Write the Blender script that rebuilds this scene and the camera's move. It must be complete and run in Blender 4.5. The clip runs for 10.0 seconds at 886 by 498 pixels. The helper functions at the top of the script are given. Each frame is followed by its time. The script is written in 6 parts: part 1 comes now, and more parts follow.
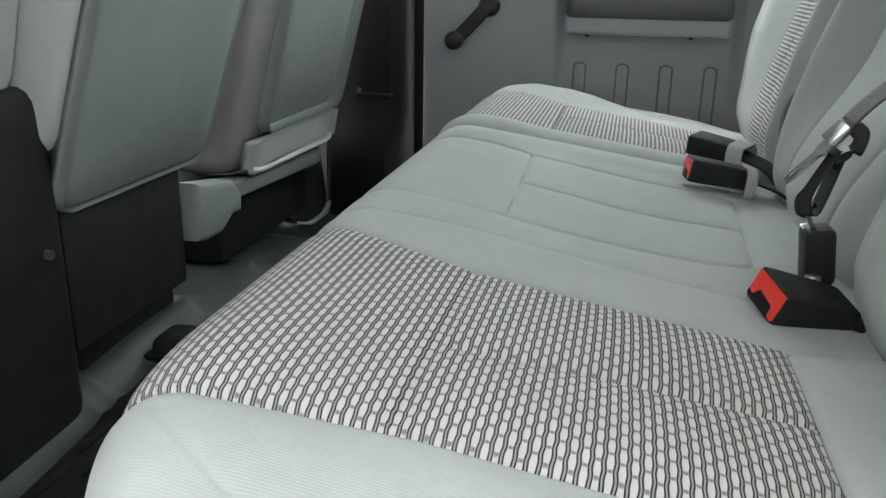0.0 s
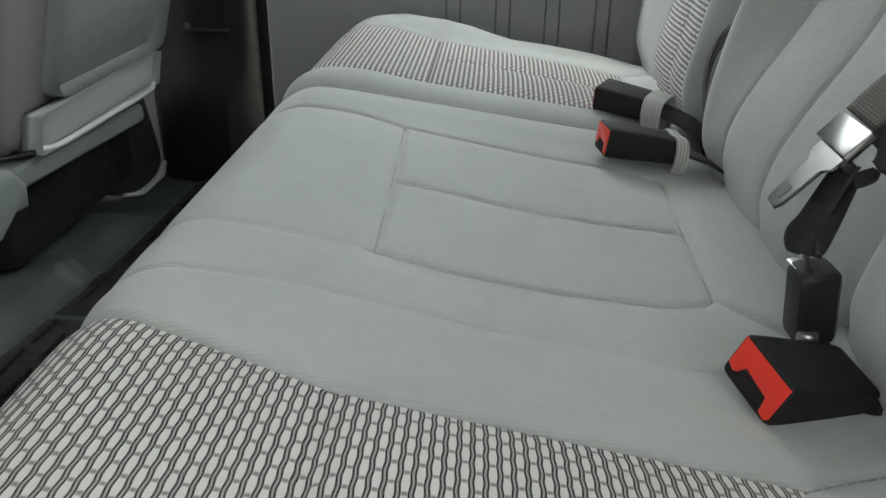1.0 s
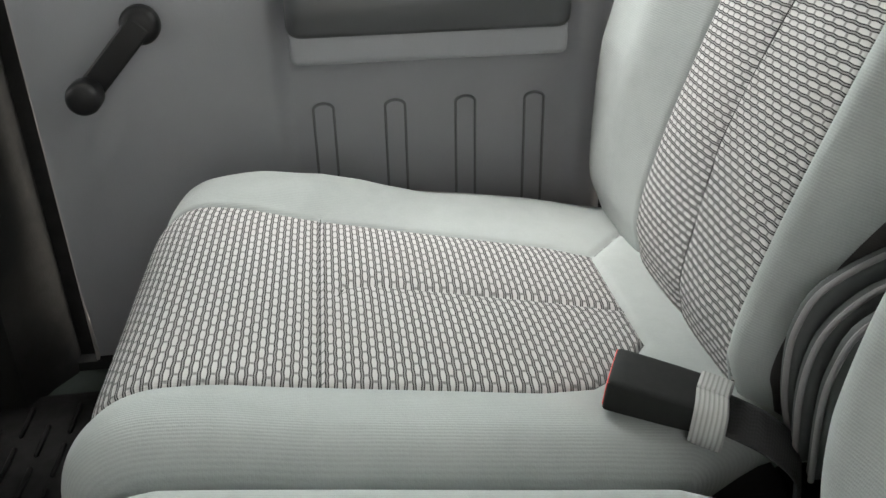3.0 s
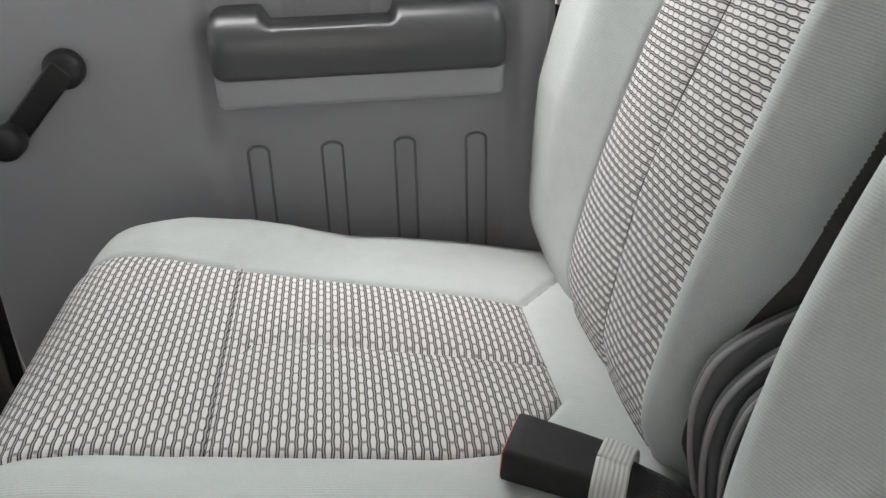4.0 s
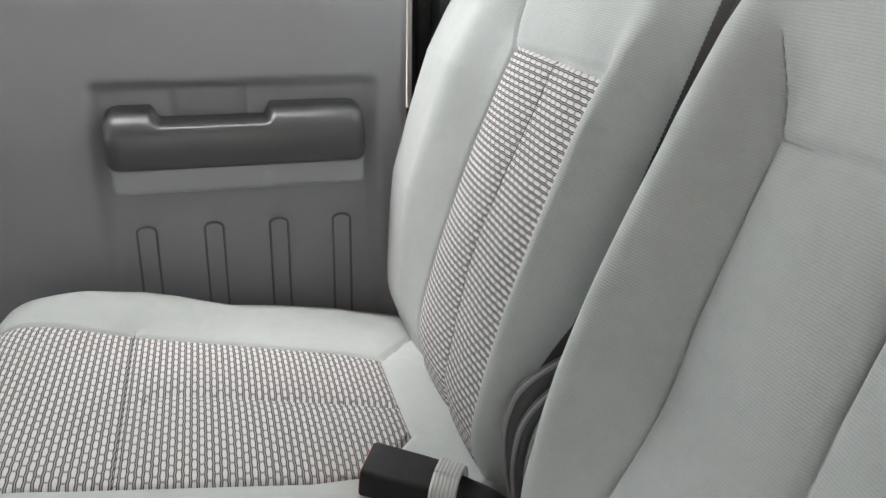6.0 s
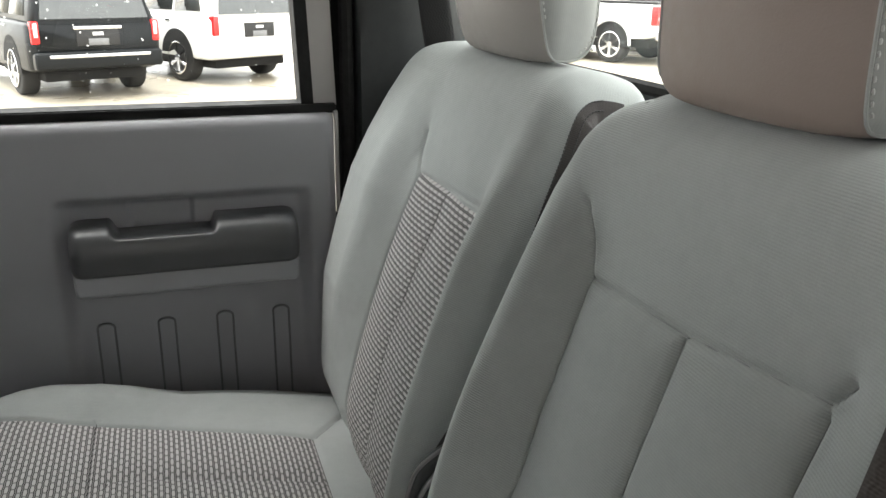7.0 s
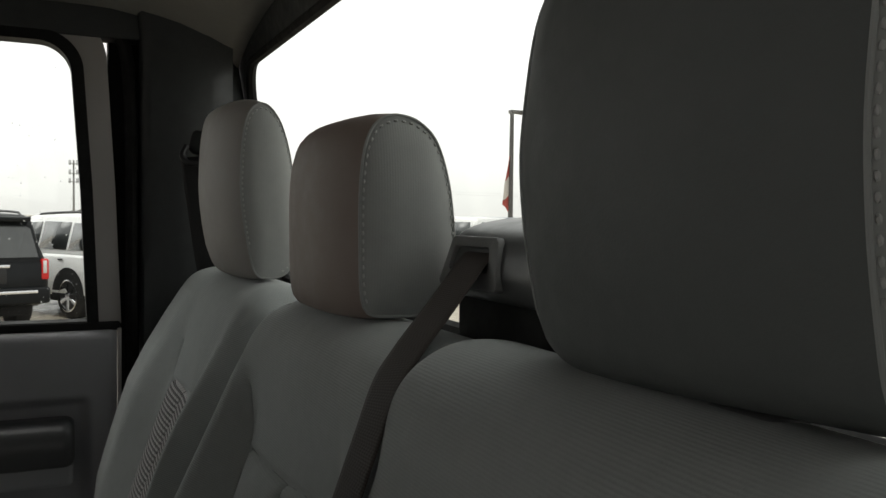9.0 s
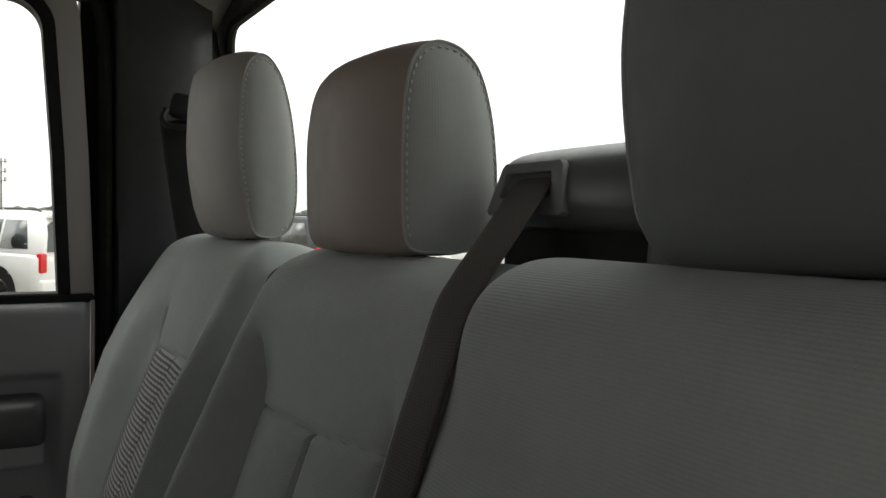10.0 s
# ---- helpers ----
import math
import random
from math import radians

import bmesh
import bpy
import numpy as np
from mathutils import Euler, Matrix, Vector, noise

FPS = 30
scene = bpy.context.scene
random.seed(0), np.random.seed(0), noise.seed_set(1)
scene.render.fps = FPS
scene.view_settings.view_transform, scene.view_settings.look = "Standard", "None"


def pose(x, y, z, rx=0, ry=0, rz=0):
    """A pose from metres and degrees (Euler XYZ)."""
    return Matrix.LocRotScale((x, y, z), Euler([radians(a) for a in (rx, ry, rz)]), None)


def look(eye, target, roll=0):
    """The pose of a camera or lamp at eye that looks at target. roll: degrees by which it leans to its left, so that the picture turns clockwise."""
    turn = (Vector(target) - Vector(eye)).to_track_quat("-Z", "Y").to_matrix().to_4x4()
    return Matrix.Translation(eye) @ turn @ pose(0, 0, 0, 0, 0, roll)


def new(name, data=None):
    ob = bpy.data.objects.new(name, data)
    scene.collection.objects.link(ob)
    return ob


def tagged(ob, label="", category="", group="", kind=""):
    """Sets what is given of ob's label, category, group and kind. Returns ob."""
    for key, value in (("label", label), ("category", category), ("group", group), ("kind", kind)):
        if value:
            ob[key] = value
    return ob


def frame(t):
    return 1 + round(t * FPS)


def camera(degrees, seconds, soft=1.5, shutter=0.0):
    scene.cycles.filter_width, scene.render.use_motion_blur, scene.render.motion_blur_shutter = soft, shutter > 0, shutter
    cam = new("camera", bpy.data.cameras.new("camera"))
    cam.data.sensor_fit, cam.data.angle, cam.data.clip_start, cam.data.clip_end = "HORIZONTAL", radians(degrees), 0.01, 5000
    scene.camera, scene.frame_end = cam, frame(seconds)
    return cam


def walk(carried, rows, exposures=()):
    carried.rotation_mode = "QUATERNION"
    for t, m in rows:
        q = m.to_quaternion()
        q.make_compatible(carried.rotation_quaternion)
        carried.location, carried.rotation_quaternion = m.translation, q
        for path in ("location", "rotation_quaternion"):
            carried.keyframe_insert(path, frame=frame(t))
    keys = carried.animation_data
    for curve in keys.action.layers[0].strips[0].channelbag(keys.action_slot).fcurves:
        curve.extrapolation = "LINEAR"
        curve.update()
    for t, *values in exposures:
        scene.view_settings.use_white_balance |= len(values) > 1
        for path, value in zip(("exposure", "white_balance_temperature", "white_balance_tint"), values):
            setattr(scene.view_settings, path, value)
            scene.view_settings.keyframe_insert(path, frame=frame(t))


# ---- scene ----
cam = camera(56.4, 10.0)
PATH = [
    (0, (0.369, -1.017, 0.703), (-0.034, 0.838, 0.073), 1.0),
    (0.5, (0.343, -0.869, 0.71), (0.131, 0.979, -0.024), 1.0),
    (1, (0.335, -0.732, 0.722), (0.236, 1.081, -0.118), 0.7),
    (1.5, (0.304, -0.581, 0.744), (0.335, 1.222, -0.121), 0.3),
    (1.8, (0.3, -0.473, 0.827), (0.42, 1.302, -0.087), -1.9),
    (2, (0.282, -0.383, 0.865), (0.499, 1.386, -0.042), -0.5),
    (2.2, (0.27, -0.32, 0.875), (0.519, 1.443, -0.035), -0.8),
    (3.3, (0.307, -0.151, 0.851), (0.515, 1.6, -0.093), -1.3),
    (3.5, (0.335, -0.144, 0.857), (0.542, 1.607, -0.087), -1.5),
    (4, (0.377, -0.149, 0.863), (0.581, 1.633, -0.023), -1.6),
    (4.5, (0.378, -0.163, 0.882), (0.62, 1.632, 0.034), -1.1),
    (5, (0.375, -0.216, 0.902), (0.667, 1.608, 0.135), -0.4),
    (5.5, (0.371, -0.258, 0.927), (0.723, 1.567, 0.19), -0.3),
    (5.7, (0.367, -0.274, 0.928), (0.791, 1.533, 0.184), 0.5),
    (6.8, (0.364, -0.426, 1.023), (0.964, 1.354, 0.336), 1.0),
    (7, (0.381, -0.461, 1.062), (0.991, 1.336, 0.431), 0.8),
    (7.2, (0.393, -0.507, 1.102), (1.029, 1.314, 0.579), 0.8),
    (7.5, (0.438, -0.544, 1.114), (1.065, 1.332, 0.828), 0.5),
    (7.8, (0.458, -0.562, 1.113), (1.087, 1.328, 0.938), 0.2),
    (8, (0.474, -0.588, 1.109), (1.104, 1.306, 0.98), 0.2),
    (8.2, (0.5, -0.612, 1.108), (1.193, 1.261, 1.007), 0.1),
    (8.5, (0.531, -0.67, 1.094), (1.324, 1.165, 1.027), 0.4),
    (9, (0.546, -0.734, 1.056), (1.388, 1.079, 0.983), 0.8),
    (9.5, (0.541, -0.721, 1.006), (1.377, 1.094, 0.937), 2.3),
    (10, (0.482, -0.671, 0.997), (1.451, 1.077, 0.93), 1.0),
]
EXPOSURES = [(0, 4.03, 6250, 8), (1.0, 4.0, 6400, 8), (1.5, 4.05, 6450, 8), (2.2, 4.1, 6550, 8), (3.3, 4.3, 6550, 12), (4.5, 4.31, 6550, 16), (5.7, 4.34, 6550, 16), (6.8, 3.62, 6600, 13), (7.2, 2.92, 6600, 12), (7.5, 2.07, 6550, 10), (8.0, 0.62, 6650, 13), (8.3, 0.38, 6750, 14), (8.6, 0.48, 6750, 14), (9.0, 1.24, 6700, 12), (9.5, 1.35, 6700, 13), (10.0, 1.66, 6700, 12)]
walk(cam, [(t, look(eye, target, roll)) for t, eye, target, roll in PATH], EXPOSURES)


# ---- world and light ----
world = bpy.data.worlds.new("overcast_sky")
scene.world = world
world.use_nodes = True
wn, wl = world.node_tree.nodes, world.node_tree.links
wn.clear()
sky = wn.new("ShaderNodeTexSky")
sky.sky_type, sky.sun_disc = "NISHITA", False
sky.sun_elevation, sky.sun_rotation = radians(70), radians(-70)
sky.air_density, sky.dust_density = 1.0, 4.0
grey = wn.new("ShaderNodeHueSaturation")
grey.inputs["Saturation"].default_value = 0.10
clouds = wn.new("ShaderNodeTexNoise")
clouds.inputs["Scale"].default_value, clouds.inputs["Detail"].default_value = 2.2, 5
ramp = wn.new("ShaderNodeMapRange")
ramp.inputs["From Min"].default_value, ramp.inputs["From Max"].default_value = 0.3, 0.7
ramp.inputs["To Min"].default_value, ramp.inputs["To Max"].default_value = 0.9, 1.1
cmul = wn.new("ShaderNodeVectorMath")
cmul.operation = "SCALE"
bg = wn.new("ShaderNodeBackground")
bg.inputs["Strength"].default_value = 0.15
wout = wn.new("ShaderNodeOutputWorld")
wl.new(sky.outputs[0], grey.inputs["Color"])
wl.new(clouds.outputs[0], ramp.inputs[0])
flat = wn.new("ShaderNodeMix")
flat.data_type = "RGBA"
flat.inputs[0].default_value = 0.6
flat.inputs[7].default_value = (4.75, 4.65, 4.5, 1)
wl.new(grey.outputs[0], flat.inputs[6])
wl.new(flat.outputs[2], cmul.inputs[0])
wl.new(ramp.outputs[0], cmul.inputs["Scale"])
wl.new(cmul.outputs[0], bg.inputs[0])
wl.new(bg.outputs[0], wout.inputs[0])
sun = bpy.data.lights.new("sun", "SUN")
sun.energy, sun.angle, sun.color = 0.5, radians(50), (1.0, 0.97, 0.93)
sun_ob = new("sun", sun)
sun_ob.matrix_basis = look((-4, 1.5, 12), (0, 0, 0))


# ---- materials ----
def mat_base(name, color=(0.5, 0.5, 0.5), rough=0.6, metal=0.0, spec=0.5):
    m = bpy.data.materials.new(name)
    m.use_nodes = True
    b = m.node_tree.nodes["Principled BSDF"]
    b.inputs["Base Color"].default_value = (*color, 1)
    b.inputs["Roughness"].default_value, b.inputs["Metallic"].default_value = rough, metal
    b.inputs["Specular IOR Level"].default_value = spec
    return m, m.node_tree.nodes, m.node_tree.links, b


def math_node(n, l, op, a, b=None, c=None):
    q = n.new("ShaderNodeMath")
    q.operation = op
    for k, v in enumerate((a, b, c)):
        if v is None:
            continue
        if isinstance(v, (int, float)):
            q.inputs[k].default_value = v
        else:
            l.new(v, q.inputs[k])
    return q.outputs[0]


def noise_node(n, l, scale, detail=4, rough=0.6, coord="Object", stretch=None):
    tc = n.new("ShaderNodeTexCoord")
    src = tc.outputs[coord]
    if stretch:
        mp = n.new("ShaderNodeMapping")
        mp.inputs["Scale"].default_value = stretch
        l.new(src, mp.inputs[0])
        src = mp.outputs[0]
    t = n.new("ShaderNodeTexNoise")
    t.inputs["Scale"].default_value, t.inputs["Detail"].default_value = scale, detail
    t.inputs["Roughness"].default_value = rough
    l.new(src, t.inputs["Vector"])
    return t.outputs[0]


def mix_colour(n, l, fac, a, b):
    q = n.new("ShaderNodeMix")
    q.data_type = "RGBA"
    if isinstance(fac, (int, float)):
        q.inputs[0].default_value = fac
    else:
        l.new(fac, q.inputs[0])
    for k, v in ((6, a), (7, b)):
        if isinstance(v, tuple):
            q.inputs[k].default_value = (*v, 1)
        else:
            l.new(v, q.inputs[k])
    return q.outputs[2]


def remap(n, l, v, a, b, c, d):
    q = n.new("ShaderNodeMapRange")
    for key, val in (("From Min", a), ("From Max", b), ("To Min", c), ("To Max", d)):
        q.inputs[key].default_value = val
    l.new(v, q.inputs[0])
    return q.outputs[0]


def bump(n, l, b, height, strength, dist):
    q = n.new("ShaderNodeBump")
    q.inputs["Strength"].default_value, q.inputs["Distance"].default_value = strength, dist
    l.new(height, q.inputs["Height"])
    l.new(q.outputs[0], b.inputs["Normal"])


def plain_mat(name, color, rough=0.6, metal=0.0, var=0.08, grain=300, grain_amt=0.25, spec=0.5, big=6):
    """Colour with soft large-scale variation, roughness variation and a fine moulded grain."""
    m, n, l, b = mat_base(name, color, rough, metal, spec)
    low = noise_node(n, l, big, 4)
    lo = tuple(max(0, c * (1 - var)) for c in color)
    hi = tuple(c * (1 + var) for c in color)
    l.new(mix_colour(n, l, remap(n, l, low, 0.3, 0.7, 0, 1), lo, hi), b.inputs["Base Color"])
    mid = noise_node(n, l, big * 8, 3)
    l.new(remap(n, l, mid, 0.3, 0.7, rough * 0.85, min(1, rough * 1.15)), b.inputs["Roughness"])
    if grain:
        bump(n, l, b, noise_node(n, l, grain, 2), grain_amt, 0.0006)
    return m


def uv_split(n, l):
    uv = n.new("ShaderNodeUVMap")
    uv.uv_map = "cloth"
    sep = n.new("ShaderNodeSeparateXYZ")
    l.new(uv.outputs[0], sep.inputs[0])
    return sep.outputs[0], sep.outputs[1]


def cloth_plain(name, color, rib_tone=0.13, deep=0.22, along="u"):
    """Flat-woven seat cloth with a fine cross rib, slight soiling and a soft sheen."""
    m, n, l, b = mat_base(name, color, 0.9, 0, 0.25)
    u, v = uv_split(n, l)
    if along == "v":
        u, v = v, u
    wander = remap(n, l, noise_node(n, l, 25, 2), 0, 1, -0.0005, 0.0005)
    rib = math_node(n, l, "SINE", math_node(n, l, "MULTIPLY", math_node(n, l, "ADD", u, wander), 2 * math.pi / 0.0023))
    fil = math_node(n, l, "SINE", math_node(n, l, "MULTIPLY", v, 2 * math.pi / 0.0013))
    fuzz = noise_node(n, l, 500, 2)
    h = math_node(n, l, "ADD", rib, math_node(n, l, "ADD", math_node(n, l, "MULTIPLY", fil, 0.25), remap(n, l, fuzz, 0.3, 0.7, -0.9, 0.9)))
    soil = noise_node(n, l, 5, 5)
    spots = noise_node(n, l, 55, 3)
    fac = math_node(n, l, "ADD", remap(n, l, soil, 0.35, 0.7, 0, 0.75), remap(n, l, spots, 0.4, 0.75, 0, 0.3))
    base = mix_colour(n, l, fac, tuple(c * 1.05 for c in color), tuple(c * 0.88 for c in color))
    tone = remap(n, l, h, -1.3, 1.3, 0.0, rib_tone)
    l.new(mix_colour(n, l, tone, base, tuple(c * 0.4 for c in color)), b.inputs["Base Color"])
    b.inputs["Sheen Weight"].default_value, b.inputs["Sheen Roughness"].default_value = 0.12, 0.5
    bump(n, l, b, h, deep, 0.0004)
    return m


def cloth_woven(name, pale, dark):
    """Jacquard insert: columns of pale oval cells with pairs of wavy dark threads between them."""
    m, n, l, b = mat_base(name, pale, 0.92, 0, 0.2)
    u, v = uv_split(n, l)
    col = math_node(n, l, "MULTIPLY", u, 1 / 0.0069)
    idx = math_node(n, l, "FLOOR", col)
    a = math_node(n, l, "SUBTRACT", math_node(n, l, "SUBTRACT", col, idx), 0.5)
    odd = math_node(n, l, "MULTIPLY", math_node(n, l, "PINGPONG", idx, 1.0), 0.5)
    wob = noise_node(n, l, 90, 2)
    along = math_node(n, l, "ADD", math_node(n, l, "MULTIPLY", v, 1 / 0.0145), odd)
    along = math_node(n, l, "ADD", along, remap(n, l, wob, 0, 1, -0.12, 0.12))
    c = math_node(n, l, "COSINE", math_node(n, l, "MULTIPLY", along, 2 * math.pi))
    wide = math_node(n, l, "MULTIPLY_ADD", c, 0.13, 1.0)
    r = math_node(n, l, "DIVIDE", math_node(n, l, "ABSOLUTE", a), wide)
    ramp = n.new("ShaderNodeValToRGB")
    e = ramp.color_ramp.elements
    e[0].position, e[0].color = 0.0, (*pale, 1)
    e[1].position, e[1].color = 0.258, (*pale, 1)
    mid = tuple(0.56 * c for c in pale)
    for p, cc in ((0.286, dark), (0.408, dark), (0.436, mid), (0.564, mid), (0.592, dark), (0.71, dark)):
        q = e.new(p)
        q.color = (*cc, 1)
    l.new(r, ramp.inputs[0])
    slim = math_node(n, l, "MULTIPLY", remap(n, l, c, -0.1, 0.9, 0.0, 0.12), remap(n, l, r, 0.26, 0.34, 0, 1))
    woven = mix_colour(n, l, slim, ramp.outputs[0], tuple(0.8 * k for k in pale))
    neck = math_node(n, l, "MULTIPLY", remap(n, l, c, -0.98, -0.70, 0.8, 0), remap(n, l, r, 0.14, 0.30, 1, 0.3))
    tint = noise_node(n, l, 14, 3)
    warm = mix_colour(n, l, remap(n, l, tint, 0.45, 0.7, 0, 0.10), woven, (pale[0] * 0.6, pale[1] * 0.5, pale[2] * 0.5))
    l.new(mix_colour(n, l, neck, warm, tuple(c * 0.22 for c in pale)), b.inputs["Base Color"])
    yarn = math_node(n, l, "SINE", math_node(n, l, "MULTIPLY", v, 2 * math.pi / 0.0016))
    h = math_node(n, l, "ADD", remap(n, l, r, 0.1, 0.38, 1, 0), math_node(n, l, "MULTIPLY", yarn, 0.12))
    h = math_node(n, l, "SUBTRACT", h, neck)
    bump(n, l, b, h, 0.55, 0.0009)
    return m


def webbing_mat(name, color):
    m, n, l, b = mat_base(name, color, 0.7, 0, 0.35)
    u, v = uv_split(n, l)
    s = math_node(n, l, "SINE", math_node(n, l, "ADD", math_node(n, l, "MULTIPLY", u, 2 * math.pi / 0.0042), math_node(n, l, "MULTIPLY", math_node(n, l, "PINGPONG", v, 0.006), 900)))
    t = math_node(n, l, "SINE", math_node(n, l, "MULTIPLY", v, 2 * math.pi / 0.0022))
    h = math_node(n, l, "ADD", s, t)
    l.new(mix_colour(n, l, remap(n, l, h, -2, 2, 0, 1), tuple(c * 0.85 for c in color), tuple(c * 1.2 for c in color)), b.inputs["Base Color"])
    bump(n, l, b, h, 0.3, 0.0003)
    return m


def elastic_mat(name, color):
    """Knitted elastic with ribs along its length."""
    m, n, l, b = mat_base(name, color, 0.85, 0, 0.25)
    u = uv_split(n, l)[0]
    s = math_node(n, l, "SINE", math_node(n, l, "MULTIPLY", u, 2 * math.pi / 0.0034))
    l.new(mix_colour(n, l, remap(n, l, s, -1, 0.3, 1, 0), color, tuple(c * 0.66 for c in color)), b.inputs["Base Color"])
    bump(n, l, b, s, 0.5, 0.0004)
    return m


def drop_mat(name):
    """Water: mostly clear, passing some scattered daylight."""
    m = bpy.data.materials.new(name)
    m.use_nodes = True
    n, l = m.node_tree.nodes, m.node_tree.links
    n.clear()
    tr, dif, mx, out = n.new("ShaderNodeBsdfTransparent"), n.new("ShaderNodeBsdfTranslucent"), n.new("ShaderNodeMixShader"), n.new("ShaderNodeOutputMaterial")
    dif.inputs[0].default_value = (0.95, 0.96, 0.97, 1)
    mx.inputs[0].default_value = 0.28
    l.new(tr.outputs[0], mx.inputs[1])
    l.new(dif.outputs[0], mx.inputs[2])
    l.new(mx.outputs[0], out.inputs[0])
    return m


def glass_mat(name, tint=(0.93, 0.96, 0.95)):
    m = bpy.data.materials.new(name)
    m.use_nodes = True
    n, l = m.node_tree.nodes, m.node_tree.links
    n.clear()
    tr, gl, mx, out = n.new("ShaderNodeBsdfTransparent"), n.new("ShaderNodeBsdfGlossy"), n.new("ShaderNodeMixShader"), n.new("ShaderNodeOutputMaterial")
    tr.inputs[0].default_value = (*tint, 1)
    gl.inputs["Roughness"].default_value = 0.02
    mx.inputs[0].default_value = 0.045
    l.new(tr.outputs[0], mx.inputs[1])
    l.new(gl.outputs[0], mx.inputs[2])
    l.new(mx.outputs[0], out.inputs[0])
    return m


def ground_mat():
    m, n, l, b = mat_base("wet_concrete", (0.3, 0.27, 0.22), 0.5)
    big, mid, fine = noise_node(n, l, 0.18, 5), noise_node(n, l, 1.7, 5), noise_node(n, l, 40, 3)
    c1 = mix_colour(n, l, remap(n, l, big, 0.35, 0.65, 0, 1), (0.40, 0.348, 0.265), (0.28, 0.238, 0.178))
    c2 = mix_colour(n, l, remap(n, l, mid, 0.4, 0.7, 0, 0.6), c1, (0.2, 0.18, 0.15))
    l.new(mix_colour(n, l, remap(n, l, fine, 0.3, 0.7, 0, 0.25), c2, (0.42, 0.39, 0.34)), b.inputs["Base Color"])
    l.new(remap(n, l, big, 0.4, 0.62, 0.16, 0.6), b.inputs["Roughness"])
    return m


CLOTH = cloth_plain("seat_cloth_grey", (0.395, 0.42, 0.412))
CUSHCLOTH = cloth_plain("cushion_cloth_grey", (0.395, 0.42, 0.412), along="v")
WOVEN = cloth_woven("seat_cloth_woven", (0.555, 0.542, 0.537), (0.007, 0.007, 0.0075))
FLAPCLOTH = plain_mat("dark_flap_cloth", (0.082, 0.088, 0.088), 0.9, var=0.1, grain=600, grain_amt=0.4)
GUSSET = plain_mat("dark_side_cloth", (0.16, 0.16, 0.165), 0.9, var=0.1, grain=600, grain_amt=0.4)
HEADCLOTH = cloth_plain("headrest_cloth", (0.37, 0.385, 0.375), 0.035, 0.07, "v")
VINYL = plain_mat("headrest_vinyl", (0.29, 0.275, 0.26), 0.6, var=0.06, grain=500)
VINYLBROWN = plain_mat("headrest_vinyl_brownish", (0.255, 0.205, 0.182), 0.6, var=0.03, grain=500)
# Seat cloth copy, darkened for the shade on the backrest's inner flank.
SHADECLOTH = cloth_plain("seat_cloth_shaded", (0.070, 0.064, 0.063))
# Headrest vinyl again, with the near headrest's shade put into its colour.
VINYLSHADED = plain_mat("headrest_vinyl_shaded", (0.13, 0.142, 0.138), 0.65, var=0.04, grain=500)
RIBSHADE = plain_mat("door_rib_shade", (0.15, 0.155, 0.16), 0.7, var=0.06, grain=0)
SEAMGREY = plain_mat("seam_grey", (0.31, 0.32, 0.318), 0.9, grain=0)
HEADTHREAD = plain_mat("headrest_thread", (0.48, 0.49, 0.48), 0.8, grain=0)
HOUSING = plain_mat("housing_grey_plastic", (0.085, 0.089, 0.088), 0.38, var=0.05, grain=900, grain_amt=0.08, spec=0.5)
DARKTHREAD = plain_mat("dark_thread", (0.05, 0.05, 0.05), 0.8, grain=0)
DOORGREY = plain_mat("door_plastic_grey", (0.30, 0.305, 0.322), 0.43, var=0.05, grain=420, grain_amt=0.3)
DOORDARK = plain_mat("armrest_dark_grey", (0.064, 0.067, 0.071), 0.34, var=0.04, grain=900, grain_amt=0.1)
PILLAR = plain_mat("pillar_plastic", (0.022, 0.025, 0.026), 0.6, var=0.06, grain=420)
JAMB = plain_mat("door_jamb_paint", (0.33, 0.315, 0.305), 0.4, var=0.05, grain=0)
BLACK = plain_mat("black_plastic", (0.013, 0.013, 0.014), 0.42, var=0.2, grain=380, spec=0.35)
BLACKMATT = plain_mat("black_matt_plastic", (0.014, 0.015, 0.015), 0.65, var=0.2, grain=380, spec=0.22)
RUBBER = plain_mat("black_rubber", (0.010, 0.010, 0.010), 0.8, var=0.2, grain=150, spec=0.25)
RED = plain_mat("red_button", (0.75, 0.035, 0.02), 0.35, var=0.05, grain=0)
STEEL = plain_mat("polished_steel", (0.42, 0.42, 0.42), 0.32, 1.0, var=0.05, grain=80, grain_amt=0.1)
WEB = webbing_mat("belt_webbing", (0.050, 0.041, 0.037))
PILLARBLACK = plain_mat("centre_pillar_plastic", (0.011, 0.0115, 0.0115), 0.6, var=0.15, grain=380, spec=0.2)
SEATSIDE = plain_mat("seat_side_vinyl", (0.21, 0.20, 0.205), 0.65, var=0.05, grain=420)
STRAPBLACK = webbing_mat("black_strap_webbing", (0.016, 0.016, 0.017))
DULLSTEEL = plain_mat("dull_steel", (0.17, 0.17, 0.17), 0.24, 1.0, var=0.1, grain=80, grain_amt=0.1)
ELASTIC = elastic_mat("grey_elastic", (0.43, 0.43, 0.42))
HEADLINER = plain_mat("headliner_cloth", (0.16, 0.157, 0.147), 0.95, var=0.05, grain=700, grain_amt=0.4)
# Grey of the unseen wall that throws light back into the cab.
BOUNCEWALL = plain_mat("bounce_wall_grey", (0.40, 0.405, 0.40), 0.8, var=0.1, grain=60)
FLOORVINYL = plain_mat("floor_vinyl", (0.042, 0.054, 0.047), 0.5, var=0.35, grain=200, grain_amt=0.5, big=9, spec=0.3)
SEATBACK = plain_mat("seat_back_vinyl", (0.20, 0.225, 0.222), 0.6, var=0.05, grain=420)
